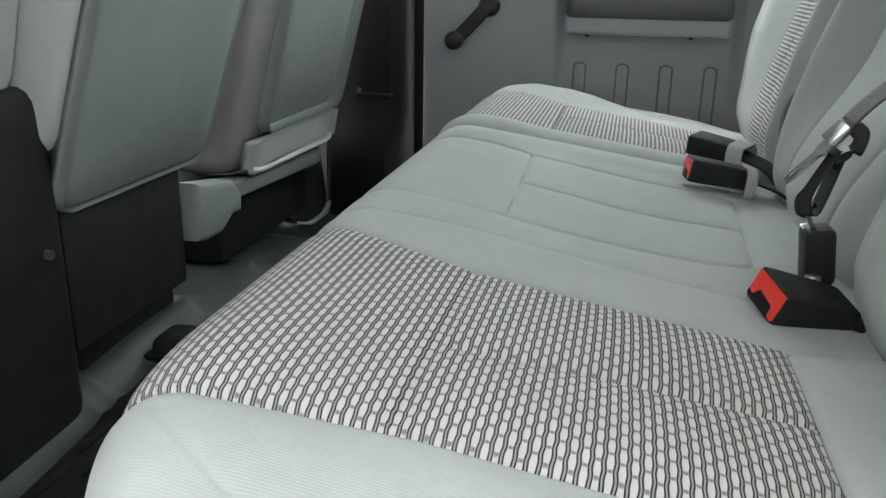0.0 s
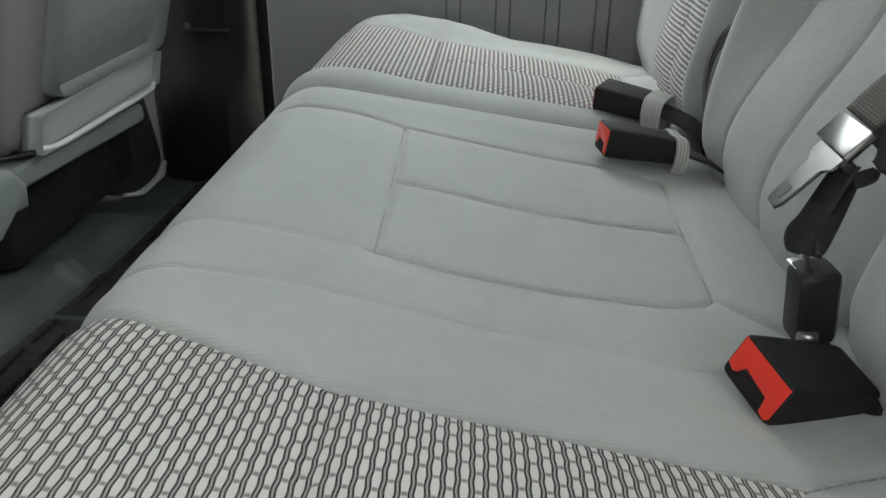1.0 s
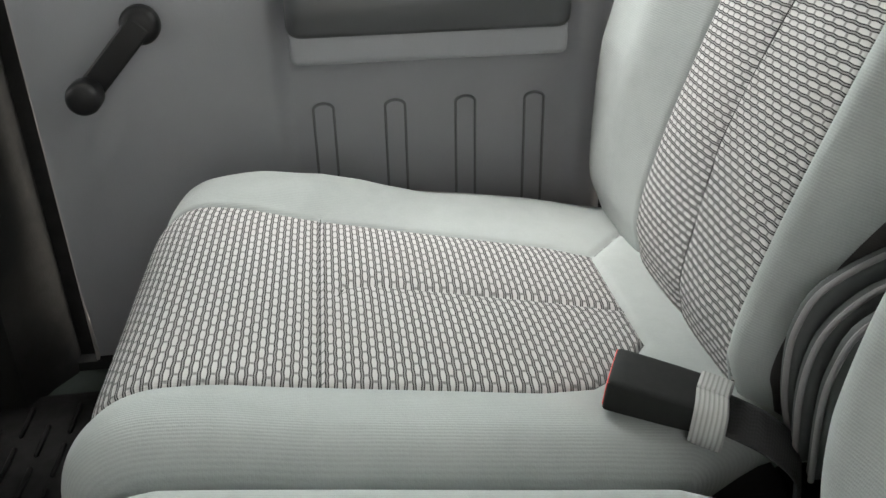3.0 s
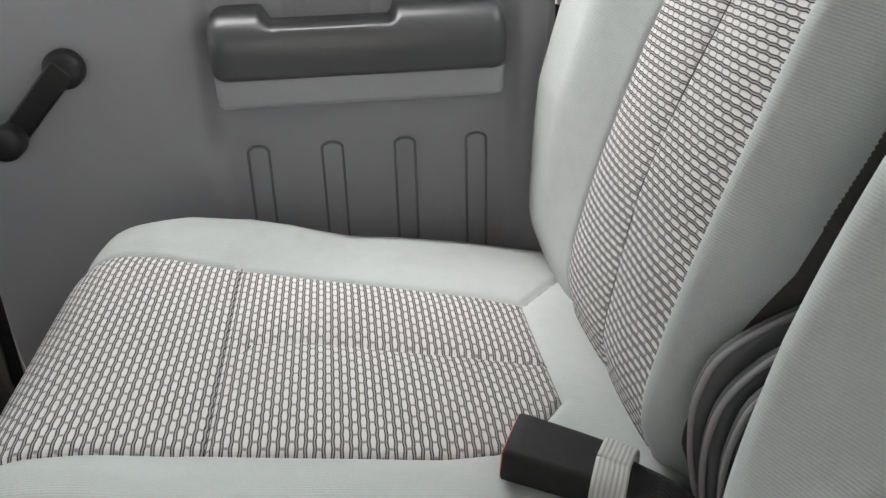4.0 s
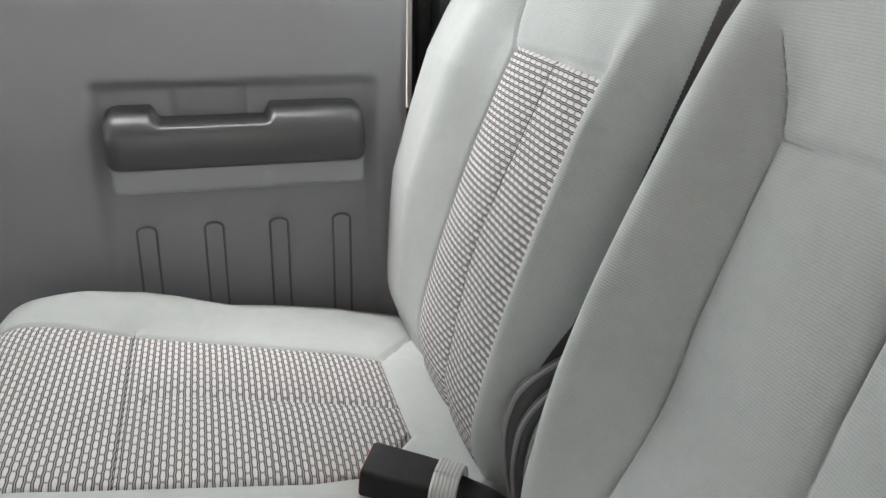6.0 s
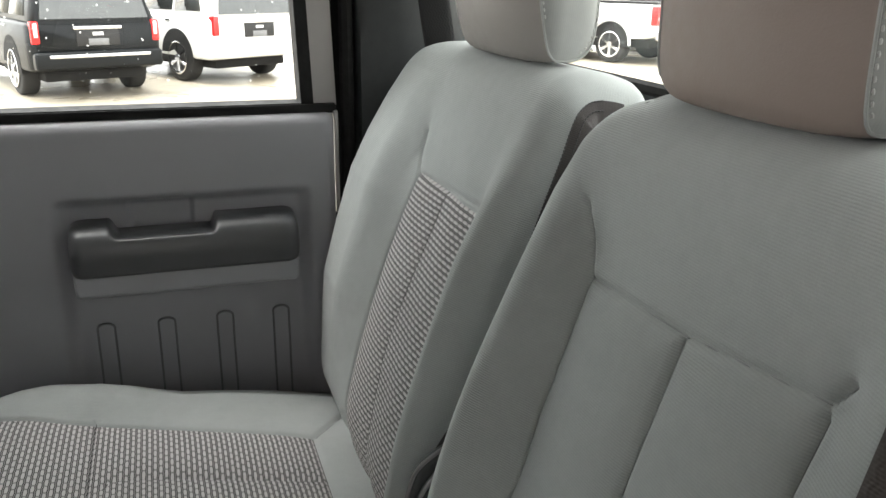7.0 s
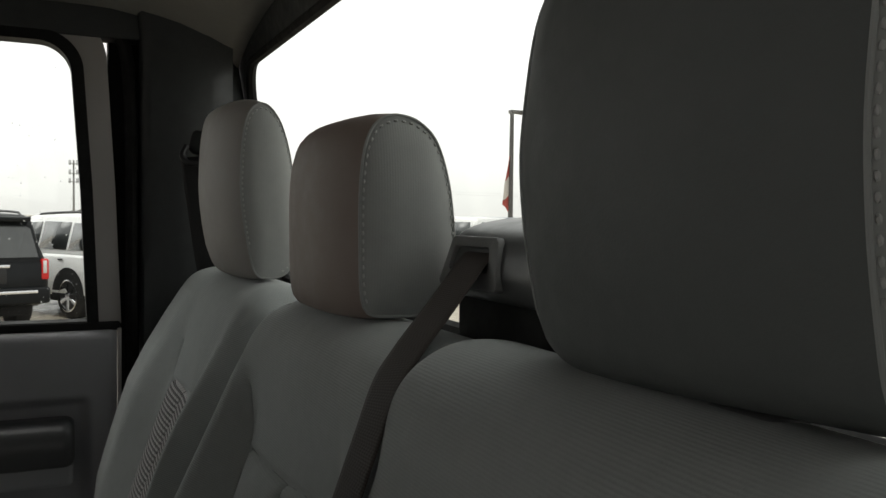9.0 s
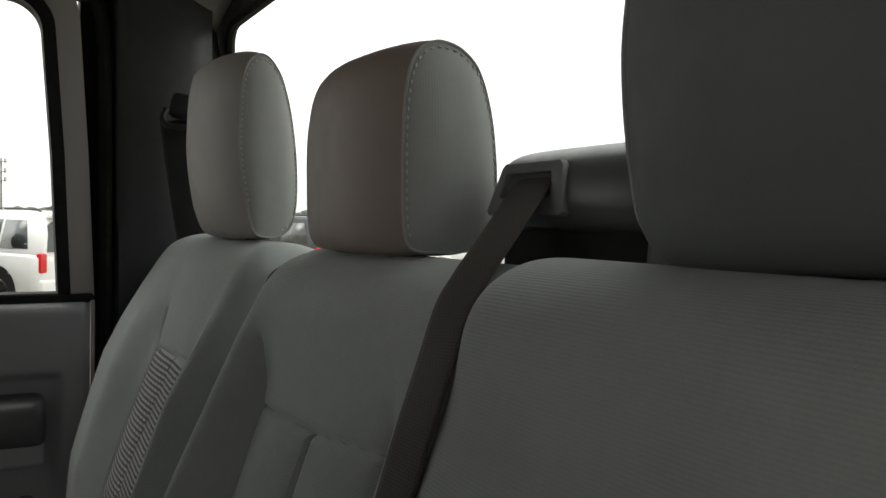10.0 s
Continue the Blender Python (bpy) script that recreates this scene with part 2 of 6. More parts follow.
PIPING = plain_mat("pale_piping", (0.55, 0.56, 0.56), 0.6, var=0.05, grain=0)
BEZEL = plain_mat("bezel_grey", (0.19, 0.193, 0.192), 0.55, var=0.05, grain=420)
GLASS = glass_mat("window_glass")


# ---- mesh helpers ----
def link_mesh(name, me, mat, parent=None, label="", smooth=True):
    if mat is not None:
        me.materials.append(mat)
    if smooth:
        me.polygons.foreach_set("use_smooth", [True] * len(me.polygons))
    ob = new(name, me)
    if parent is not None:
        ob.parent = parent
    if label:
        ob["label"] = label
    return ob


def part(name, bm, mat, parent=None, label="", smooth=True, sharp=35):
    """Links a bmesh as one mesh object under a thing or a part."""
    bmesh.ops.recalc_face_normals(bm, faces=bm.faces)
    me = bpy.data.meshes.new(name)
    if smooth:
        for e in bm.edges:
            if len(e.link_faces) == 2 and e.calc_face_angle(0) > radians(sharp):
                e.smooth = False
    bm.to_mesh(me)
    bm.free()
    return link_mesh(name, me, mat, parent, label, smooth)


def thing(name, label, category, at=(0, 0, 0), kind="", group=""):
    ob = new(name)
    ob.location = at
    ob.empty_display_size = 0.05
    return tagged(ob, label, category, group, kind)


def box(size, at=(0, 0, 0), bevel=0.0, seg=2, m=None, bm=None):
    bm = bm or bmesh.new()
    k = bmesh.new()
    bmesh.ops.create_cube(k, size=1, matrix=Matrix.Diagonal((*size, 1)))
    if bevel:
        bmesh.ops.bevel(k, geom=k.edges[:] + k.verts[:], offset=bevel, segments=seg, profile=0.6, affect="EDGES")
    k.transform(Matrix.Translation(at) @ (m or Matrix()))
    return join(bm, k)


def join(bm, k):
    me = bpy.data.meshes.new("t")
    k.to_mesh(me)
    k.free()
    bm.from_mesh(me)
    bpy.data.meshes.remove(me)
    return bm


def cyl(r, h, at=(0, 0, 0), m=None, seg=24, bevel=0.0, r2=None, bm=None):
    bm = bm or bmesh.new()
    k = bmesh.new()
    bmesh.ops.create_cone(k, cap_ends=True, segments=seg, radius1=r, radius2=r if r2 is None else r2, depth=h)
    if bevel:
        rim = [e for e in k.edges if abs(e.verts[0].co.z - e.verts[1].co.z) < 1e-6]
        bmesh.ops.bevel(k, geom=rim, offset=bevel, segments=3, profile=0.5, affect="EDGES")
    k.transform(Matrix.Translation(at) @ (m or Matrix()))
    return join(bm, k)


def prism(outline, depth, m=None, bevel=0.0, seg=2, bm=None):
    """A plate: the outline in its own x-y plane, from z = 0 to z = depth."""
    bm = bm or bmesh.new()
    k = bmesh.new()
    lo = [k.verts.new((x, y, 0)) for x, y in outline]
    hi = [k.verts.new((x, y, depth)) for x, y in outline]
    n = len(outline)
    k.faces.new(lo[::-1]), k.faces.new(hi)
    for i in range(n):
        k.faces.new((lo[i], lo[(i + 1) % n], hi[(i + 1) % n], hi[i]))
    bmesh.ops.recalc_face_normals(k, faces=k.faces)
    if bevel:
        rim = [e for e in k.edges if abs(e.verts[0].co.z - e.verts[1].co.z) < 1e-7]
        bmesh.ops.bevel(k, geom=rim, offset=bevel, segments=seg, profile=0.5, affect="EDGES")
    k.transform(m or Matrix())
    return join(bm, k)


def rounded(w, h, r, n=6, cx=0, cy=0):
    pts = []
    for sx, sy, a0 in ((1, 1, 0), (-1, 1, 90), (-1, -1, 180), (1, -1, 270)):
        for i in range(n + 1):
            a = radians(a0 + 90 * i / n)
            pts.append((cx + sx * (w / 2 - r) + r * math.cos(a), cy + sy * (h / 2 - r) + r * math.sin(a)))
    return pts


def spline(pts, n):
    """Catmull-Rom through the points, resampled to n points evenly by length."""
    p = np.array(pts, float)
    q = np.vstack([2 * p[0] - p[1], p, 2 * p[-1] - p[-2]])
    out = []
    for i in range(len(p) - 1):
        a, b, c, d = q[i:i + 4]
        for t in np.linspace(0, 1, 16, endpoint=False):
            out.append(0.5 * (2 * b + (c - a) * t + (2 * a - 5 * b + 4 * c - d) * t * t + (3 * b - a - 3 * c + d) * t ** 3))
    out.append(p[-1])
    out = np.array(out)
    s = np.concatenate([[0], np.cumsum(np.linalg.norm(np.diff(out, axis=0), axis=1))])
    g = np.linspace(0, s[-1], n)
    return np.stack([np.interp(g, s, out[:, k]) for k in range(out.shape[1])], 1)


def tube(pts, r, n=40, seg=8, closed=False, bm=None, smooth=True):
    bm = bm or bmesh.new()
    p = spline(pts, n) if smooth else np.array(pts, float)
    n = len(p)
    rings = []
    a = None
    for i in range(n):
        if closed:
            d = p[(i + 1) % n] - p[i - 1]
        else:
            d = p[min(i + 1, n - 1)] - p[max(i - 1, 0)]
        d = Vector(d).normalized()
        if a is None:
            a = d.cross(Vector((0, 0, 1)) if abs(d.z) < 0.9 else Vector((1, 0, 0)))
        a = (a - d * a.dot(d)).normalized()
        b = a.cross(d)
        rings.append([bm.verts.new(Vector(p[i]) + r * (math.cos(2 * math.pi * k / seg) * a + math.sin(2 * math.pi * k / seg) * b)) for k in range(seg)])
    for i in range(n if closed else n - 1):
        A, B = rings[i], rings[(i + 1) % n]
        for k in range(seg):
            bm.faces.new((A[k], A[(k + 1) % seg], B[(k + 1) % seg], B[k]))
    if not closed:
        bm.faces.new(rings[0][::-1]), bm.faces.new(rings[-1])
    return bm


def mesh_from(name, verts, faces, uvs, mat, parent=None, label=""):
    me = bpy.data.meshes.new(name)
    me.from_pydata([tuple(v) for v in verts], [], [tuple(int(k) for k in f) for f in faces])
    if uvs is not None:
        layer = me.uv_layers.new(name="cloth")
        idx = np.zeros(len(me.loops), int)
        me.loops.foreach_get("vertex_index", idx)
        layer.data.foreach_set("uv", np.asarray(uvs, float)[idx].ravel())
    me.validate()
    return link_mesh(name, me, mat, parent, label)


def ribbon(name, pts, side, width, thick, mat, parent=None, n=60, label=""):
    """A strap along pts, with its width along side (a vector, or one vector per point)."""
    sides = np.array(side, float)
    if sides.ndim == 1:
        sides = np.repeat(sides[None], len(pts), 0)
    both = spline(np.hstack([np.array(pts, float), sides]), n)
    p, sd = both[:, :3], both[:, 3:]
    sd /= np.linalg.norm(sd, axis=1)[:, None]
    d = np.gradient(p, axis=0)
    d /= np.linalg.norm(d, axis=1)[:, None]
    sd -= d * (sd * d).sum(1)[:, None]
    sd /= np.linalg.norm(sd, axis=1)[:, None]
    nn = np.cross(d, sd)
    L = np.concatenate([[0], np.cumsum(np.linalg.norm(np.diff(p, axis=0), axis=1))])
    prof = []
    for w in np.linspace(-1, 1, 9):
        prof.append((w, 0.5 * (1 - 0.75 * abs(w) ** 6)))
    ring = prof + [(w, -h) for w, h in prof[::-1]]
    V, U, F = [], [], []
    k = len(ring)
    for i in range(n):
        for w, h in ring:
            V.append(p[i] + sd[i] * w * width / 2 + nn[i] * h * thick)
            U.append((w * width / 2, L[i]))
    for i in range(n - 1):
        for j in range(k):
            F.append((i * k + j, i * k + (j + 1) % k, (i + 1) * k + (j + 1) % k, (i + 1) * k + j))
    F.append(tuple(range(k))[::-1])
    F.append(tuple((n - 1) * k + j for j in range(k)))
    return mesh_from(name, V, F, U, mat, parent, label)


def near_plan(x, y):
    """The front edge of a cushion turns back towards its outer end."""
    return 0.10 * np.clip((np.abs(y) - 0.53) / 0.28, 0, 1) ** 2 * np.clip(1 - (x - 0.07) / 0.25, 0, 1)


def far_plan(x, y):
    return 0.03 * np.clip((np.abs(y) - 0.60) / 0.21, 0, 1) ** 2 * np.clip(1 - (x - 0.07) / 0.25, 0, 1)


class Pad:
    """An upholstered pad: a profile in the x-z plane swept across y, with rolled sides, relief, sewn seams and inserts.
    Rows run along the profile (s, metres from its start), columns lie between the curves given in lines (y as a function of s)."""

    def __init__(self, profile, rows, lines, roll=0.035, step=0.004, skirt=0.06, plan=None):
        self.curve = spline(profile, 400)
        d = np.gradient(self.curve, axis=0)
        d /= np.linalg.norm(d, axis=1)[:, None]
        self.normal = np.stack([-d[:, 1], d[:, 0]], 1)
        self.length = np.concatenate([[0], np.cumsum(np.linalg.norm(np.diff(self.curve, axis=0), axis=1))])
        marks = sorted({0.0, self.length[-1], *rows})
        S = []
        for a, b in zip(marks, marks[1:]):
            S += list(np.linspace(a, b, max(2, int((b - a) / step) + 1), endpoint=False))
        self.S = np.array(S + [marks[-1]])
        self.lines, self.roll, self.skirt, self.step, self.plan = lines, roll, skirt, step, plan

    def at(self, s):
        return [np.interp(s, self.length, c) for c in (self.curve[:, 0], self.curve[:, 1], self.normal[:, 0], self.normal[:, 1])]

    def trace(self, line, relief, lift=0.0006):
        """Points on the padded surface along a polyline in (s, y)."""
        out = []
        for (s0, y0), (s1, y1) in zip(line, line[1:]):
            m = max(2, int(math.hypot(s1 - s0, y1 - y0) / 0.006))
            for t in np.linspace(0, 1, m, endpoint=False):
                out.append((s0 + (s1 - s0) * t, y0 + (y1 - y0) * t))
        out.append(line[-1])
        q = np.array(out)
        x, z, nx, nz = self.at(q[:, 0])
        h = relief(q[:, :1], q[:, 1:])[:, 0] + lift
        P = np.stack([x + nx * h, q[:, 1], z + nz * h], 1)
        if self.plan:
            P[:, 0] += self.plan(P[:, 0], P[:, 1])
        return [tuple(p) for p in P]

    def build(self, relief, inserts=(), side_low=0, side_top=9.0):
        self.side_top = side_top
        S = self.S
        Y, D, span = [], [], []
        edge = [np.array([f(s) for s in S]) for f in self.lines]
        lo, hi, r = edge[0], edge[-1], self.roll
        Y.append(lo), D.append(np.full(len(S), r + self.skirt)), span.append(-1)
        for a in np.linspace(0, 80, 7):
            Y.append(lo + r * (1 - math.cos(radians(a)))), D.append(np.full(len(S), r * (1 - math.sin(radians(a))))), span.append(-1)
        inner = [lo + r] + edge[1:-1] + [hi - r]
        for k, (a, b) in enumerate(zip(inner, inner[1:])):
            m = max(2, int(np.max(np.abs(b - a)) / self.step))
            for t in np.linspace(0, 1, m, endpoint=False):
                Y.append(a + (b - a) * t), D.append(np.zeros(len(S))), span.append(k)
        Y.append(inner[-1]), D.append(np.zeros(len(S))), span.append(-1)
        for a in np.linspace(80, 0, 7):
            Y.append(hi - r * (1 - math.cos(radians(a)))), D.append(np.full(len(S), r * (1 - math.sin(radians(a))))), span.append(-1)
        Y.append(hi), D.append(np.full(len(S), r + self.skirt)), span.append(-1)
        Y, D = np.array(Y).T, np.array(D).T
        x, z, nx, nz = (c[:, None] for c in self.at(S))
        SS = np.repeat(S[:, None], Y.shape[1], 1)
        R = relief(SS, Y) * np.clip(1 - D / self.roll, 0, 1) - D
        P = np.stack([x + nx * R, Y, z + nz * R], -1)
        if self.plan:
            P[..., 0] += self.plan(P[..., 0], Y)
        nr, nc = Y.shape
        V = P.reshape(-1, 3)
        U = np.stack([SS, Y], -1).reshape(-1, 2)
        groups = [[] for _ in range(len(inserts) + 1 + (side_low > 0))]
        self.grid = P
        for i in range(nr - 1):
            mid = 0.5 * (S[i] + S[i + 1])
            for j in range(nc - 1):
                g = 0
                for k, (s0, s1, c0, c1) in enumerate(inserts):
                    if s0 < mid < s1 and c0 <= span[j] < c1:
                        g = k + 1
                if j < side_low and mid < self.side_top:
                    g = len(groups) - 1
                groups[g].append((i * nc + j, i * nc + j + 1, (i + 1) * nc + j + 1, (i + 1) * nc + j))
        out = []
        for F in groups:
            F = np.array(F)
            used, inv = np.unique(F, return_inverse=True)
            out.append((V[used], inv.reshape(-1, 4), U[used]))
        return out


def seam_relief(SS, YY, seams, depth=0.006, width=0.005):
    """The sewn-in grooves along polylines in (s, y)."""
    out = np.zeros_like(SS)
    for line in seams:
        dmin = np.full_like(SS, 9.0)
        for (s0, y0), (s1, y1) in zip(line, line[1:]):
            ds, dy = s1 - s0, y1 - y0
            t = np.clip(((SS - s0) * ds + (YY - y0) * dy) / (ds * ds + dy * dy), 0, 1)
            dmin = np.minimum(dmin, np.hypot(SS - s0 - t * ds, YY - y0 - t * dy))
        out = np.minimum(out, -depth * (0.62 * np.exp(-(dmin / width) ** 2) + 0.38 * np.exp(-(dmin / 0.016) ** 2)))
    return out


def bell(v, c, w):
    return np.exp(-((v - c) / w) ** 2)


def step_up(v, a, b):
    t = np.clip((v - a) / (b - a), 0, 1)
    return t * t * (3 - 2 * t)


def stitch_line(pts, n, size=(0.0045, 0.0011), bm=None):
    """A row of small thread stitches along a path."""
    bm = bm or bmesh.new()
    p = spline(pts, n * 2)
    for i in range(0, 2 * n - 1, 2):
        d = Vector(p[i + 1] - p[i]).normalized()
        q = d.to_track_quat("X", "Z").to_matrix().to_4x4()
        k = bmesh.new()
        bmesh.ops.create_icosphere(k, subdivisions=1, radius=1)
        k.transform(Matrix.Translation((p[i] + p[i + 1]) / 2) @ q @ Matrix.Diagonal((size[0] / 2, size[1], size[1], 1)))
        join(bm, k)
    return bm


# ---- cab structure ----
FLOOR_Z, DOOR_Y = 0.15, 0.855


def slab(name, outline, depth, m, mat, holes=(), kind="structure", label="", category=""):
    """A wall: an outline with openings through it, depth thick, in the plane given by m."""
    bm = bmesh.new()
    loops = [outline, *holes]
    for z in (0, depth):
        edges = []
        for lp in loops:
            vs = [bm.verts.new((x, y, z)) for x, y in lp]
            edges += [bm.edges.new((vs[i], vs[(i + 1) % len(vs)])) for i in range(len(vs))]
        bmesh.ops.triangle_fill(bm, use_beauty=True, use_dissolve=False, edges=edges)
    bm.verts.ensure_lookup_table()
    k, n = 0, len(bm.verts) // 2
    for lp in loops:
        c = len(lp)
        for i in range(c):
            a, b = k + i, k + (i + 1) % c
            bm.faces.new((bm.verts[a], bm.verts[b], bm.verts[n + b], bm.verts[n + a]))
        k += c
    bm.transform(m)
    ob = part(name, bm, mat, smooth=False)
    return tagged(ob, label, category, "", kind)


def frame_xz(y, out=1):
    """Plane of a side wall: own x -> world x, own y -> world z, own z -> outwards."""
    return Matrix(((1, 0, 0, 0), (0, 0, out, y), (0, 1, 0, 0), (0, 0, 0, 1)))


# floor with moulded cross ribs and a low tunnel
fx, fy = np.arange(-1.5, 0.961, 0.012), np.arange(-0.87, 0.8705, 0.01)
FX, FY = np.meshgrid(fx, fy, indexing="ij")


def floor_height(x, y):
    z = FLOOR_Z + 0.035 * bell(y, 0, 0.30) + 0.030 * step_up(-x, 0.235, 0.285) * step_up(-np.abs(y), -0.62, -0.50)
    for rib_y in (-0.215, -0.185, 0.075, 0.31, 0.335):
        z = z + 0.009 * bell(y, rib_y, 0.010) * bell(x, -0.29, 0.075)
    return z


FZ = floor_height(FX, FY)
nfx, nfy = FX.shape
fv = np.stack([FX, FY, FZ], -1).reshape(-1, 3)
ff = [(i * nfy + j, i * nfy + j + 1, (i + 1) * nfy + j + 1, (i + 1) * nfy + j) for i in range(nfx - 1) for j in range(nfy - 1)]
floor = mesh_from("floor", fv, ff, None, FLOORVINYL)
tagged(floor, "dark grey-green ribbed vinyl cab floor, scuffed", "floor", "", "structure")
under = part("underbody", box((2.5, 1.74, 0.05), (-0.27, 0, FLOOR_Z - 0.04), 0.005), BLACKMATT)
tagged(under, "black sheet under the cab floor", "underbody", "", "structure")

# ribbed rubber foot mats
for my0, my1 in ((0.20, 0.80), (-0.80, 0.185)):
    mat_ob = thing("floor_mat", "black rubber foot mat with dashed raised ribs", "floor mat", group="rear foot mats")
    mx, my = np.linspace(-0.235, 0.06, 30), np.linspace(my0, my1, 60)
    MX, MY = np.meshgrid(mx, my, indexing="ij")
    rise = 0.006 * np.clip(np.minimum(np.minimum(MX + 0.235, 0.06 - MX), np.minimum(MY - my0, my1 - MY)) / 0.012, 0, 1)
    nm = len(my)
    mesh_from("sheet", np.stack([MX, MY, floor_height(MX, MY) + 0.0015 + rise], -1).reshape(-1, 3), [(i * nm + j, i * nm + j + 1, (i + 1) * nm + j + 1, (i + 1) * nm + j) for i in range(29) for j in range(nm - 1)], None, RUBBER, mat_ob)
    ribs = bmesh.new()
    for i in range(9):
        for j in range(13):
            x, y = -0.212 + 0.03 * i, my0 + 0.055 + 0.08 * j + 0.04 * (i % 2)
            if y < my1 - 0.04:
                box((0.0055, 0.060, 0.007), (x, y, float(floor_height(np.array(x), np.array(y))) + 0.009), 0.002, 1, bm=ribs)
    part("ribs", ribs, RUBBER, mat_ob)

cap = thing("seat_mount_cover", "rounded dark plastic cover over a seat mount on the floor", "mount cover")
part("dome", box((0.058, 0.070, 0.055), (-0.222, -0.050, FLOOR_Z + 0.042), 0.022, 5), BLACKMATT, cap)
part("rim", box((0.068, 0.080, 0.010), (-0.222, -0.050, FLOOR_Z + 0.042), 0.004, 2), BLACK, cap)

# roof: headliner slab with a crowned underside
hx, hy = np.linspace(-1.45, 0.866, 60), np.linspace(-0.93, 0.93, 61)
HX, HY = np.meshgrid(hx, hy, indexing="ij")
HZ = 1.47 - 0.055 * np.abs(HY / 0.9) ** 6 - 0.06 * step_up(HX, 0.6, 0.9) - 0.09 * step_up(-HX, 1.0, 1.45)
k = len(hx) * len(hy)
hv = np.vstack([np.stack([HX, HY, HZ], -1).reshape(-1, 3), np.stack([HX, HY, np.full_like(HX, 1.56)], -1).reshape(-1, 3)])
m2 = len(hy)
hf = []
for i in range(len(hx) - 1):
    for j in range(m2 - 1):
        q = (i * m2 + j, i * m2 + j + 1, (i + 1) * m2 + j + 1, (i + 1) * m2 + j)
        hf.append(q[::-1]), hf.append(tuple(k + a for a in q))
rimv = [j for j in range(m2)] + [i * m2 + m2 - 1 for i in range(1, len(hx))] + [(len(hx) - 1) * m2 + j for j in range(m2 - 2, -1, -1)] + [i * m2 for i in range(len(hx) - 2, 0, -1)]
for a, b in zip(rimv, rimv[1:] + rimv[:1]):
    hf.append((a, b, k + b, k + a))
ceiling = mesh_from("ceiling", hv, hf, None, HEADLINER)
tagged(ceiling, "dim warm-grey cloth headliner with curved edges", "ceiling", "", "structure")

# rear wall with the rear window
def frame_rear():
    z0, x0, lean = 0.93, 0.945, 0.17
    a = math.atan(lean)
    return Matrix(((0, -math.sin(a), math.cos(a), x0), (1, 0, 0, 0), (0, math.cos(a), math.sin(a), z0), (0, 0, 0, 1)))


REAR = frame_rear()
rear_hole = rounded(1.836, 0.428, 0.080, 8, 0, 0.213)
def ring_wall(outer, inner, depth, m):
    """A plate between two loops of equal length."""
    bm = bmesh.new()
    n = len(outer)
    a = [[bm.verts.new((x, y, z)) for x, y in lp] for z in (0, depth) for lp in (outer, inner)]
    for i in range(n):
        j = (i + 1) % n
        for p, q in ((0, 1), (2, 3), (0, 2), (1, 3)):
            bm.faces.new((a[p][i], a[p][j], a[q][j], a[q][i]))
    bm.transform(m)
    return bm


rear_out = rounded(1.93, 1.45, 0.001, 8, 0, -0.092)
wall_rear = tagged(part("wall_rear", ring_wall(rear_out, rear_hole, 0.012, REAR), PILLAR, smooth=False), "dark grey trimmed rear cab wall round the back window", "wall", "", "structure")
window_1 = thing("window_1", "wide fixed rear window in a black rubber gasket", "window", kind="structure")
part("pane", prism(rounded(1.885, 0.468, 0.090, 8, 0, 0.213), 0.004, REAR @ Matrix.Translation((0, 0, 0.013))), GLASS, window_1).visible_shadow = False
gk = bmesh.new()
lp = [tuple(REAR @ Vector((x, y, 0.008))) for x, y in rounded(1.836, 0.428, 0.080, 8, 0, 0.213)]
tube(lp, 0.010, seg=8, closed=True, bm=gk, smooth=False)
part("gasket", gk, RUBBER, window_1)

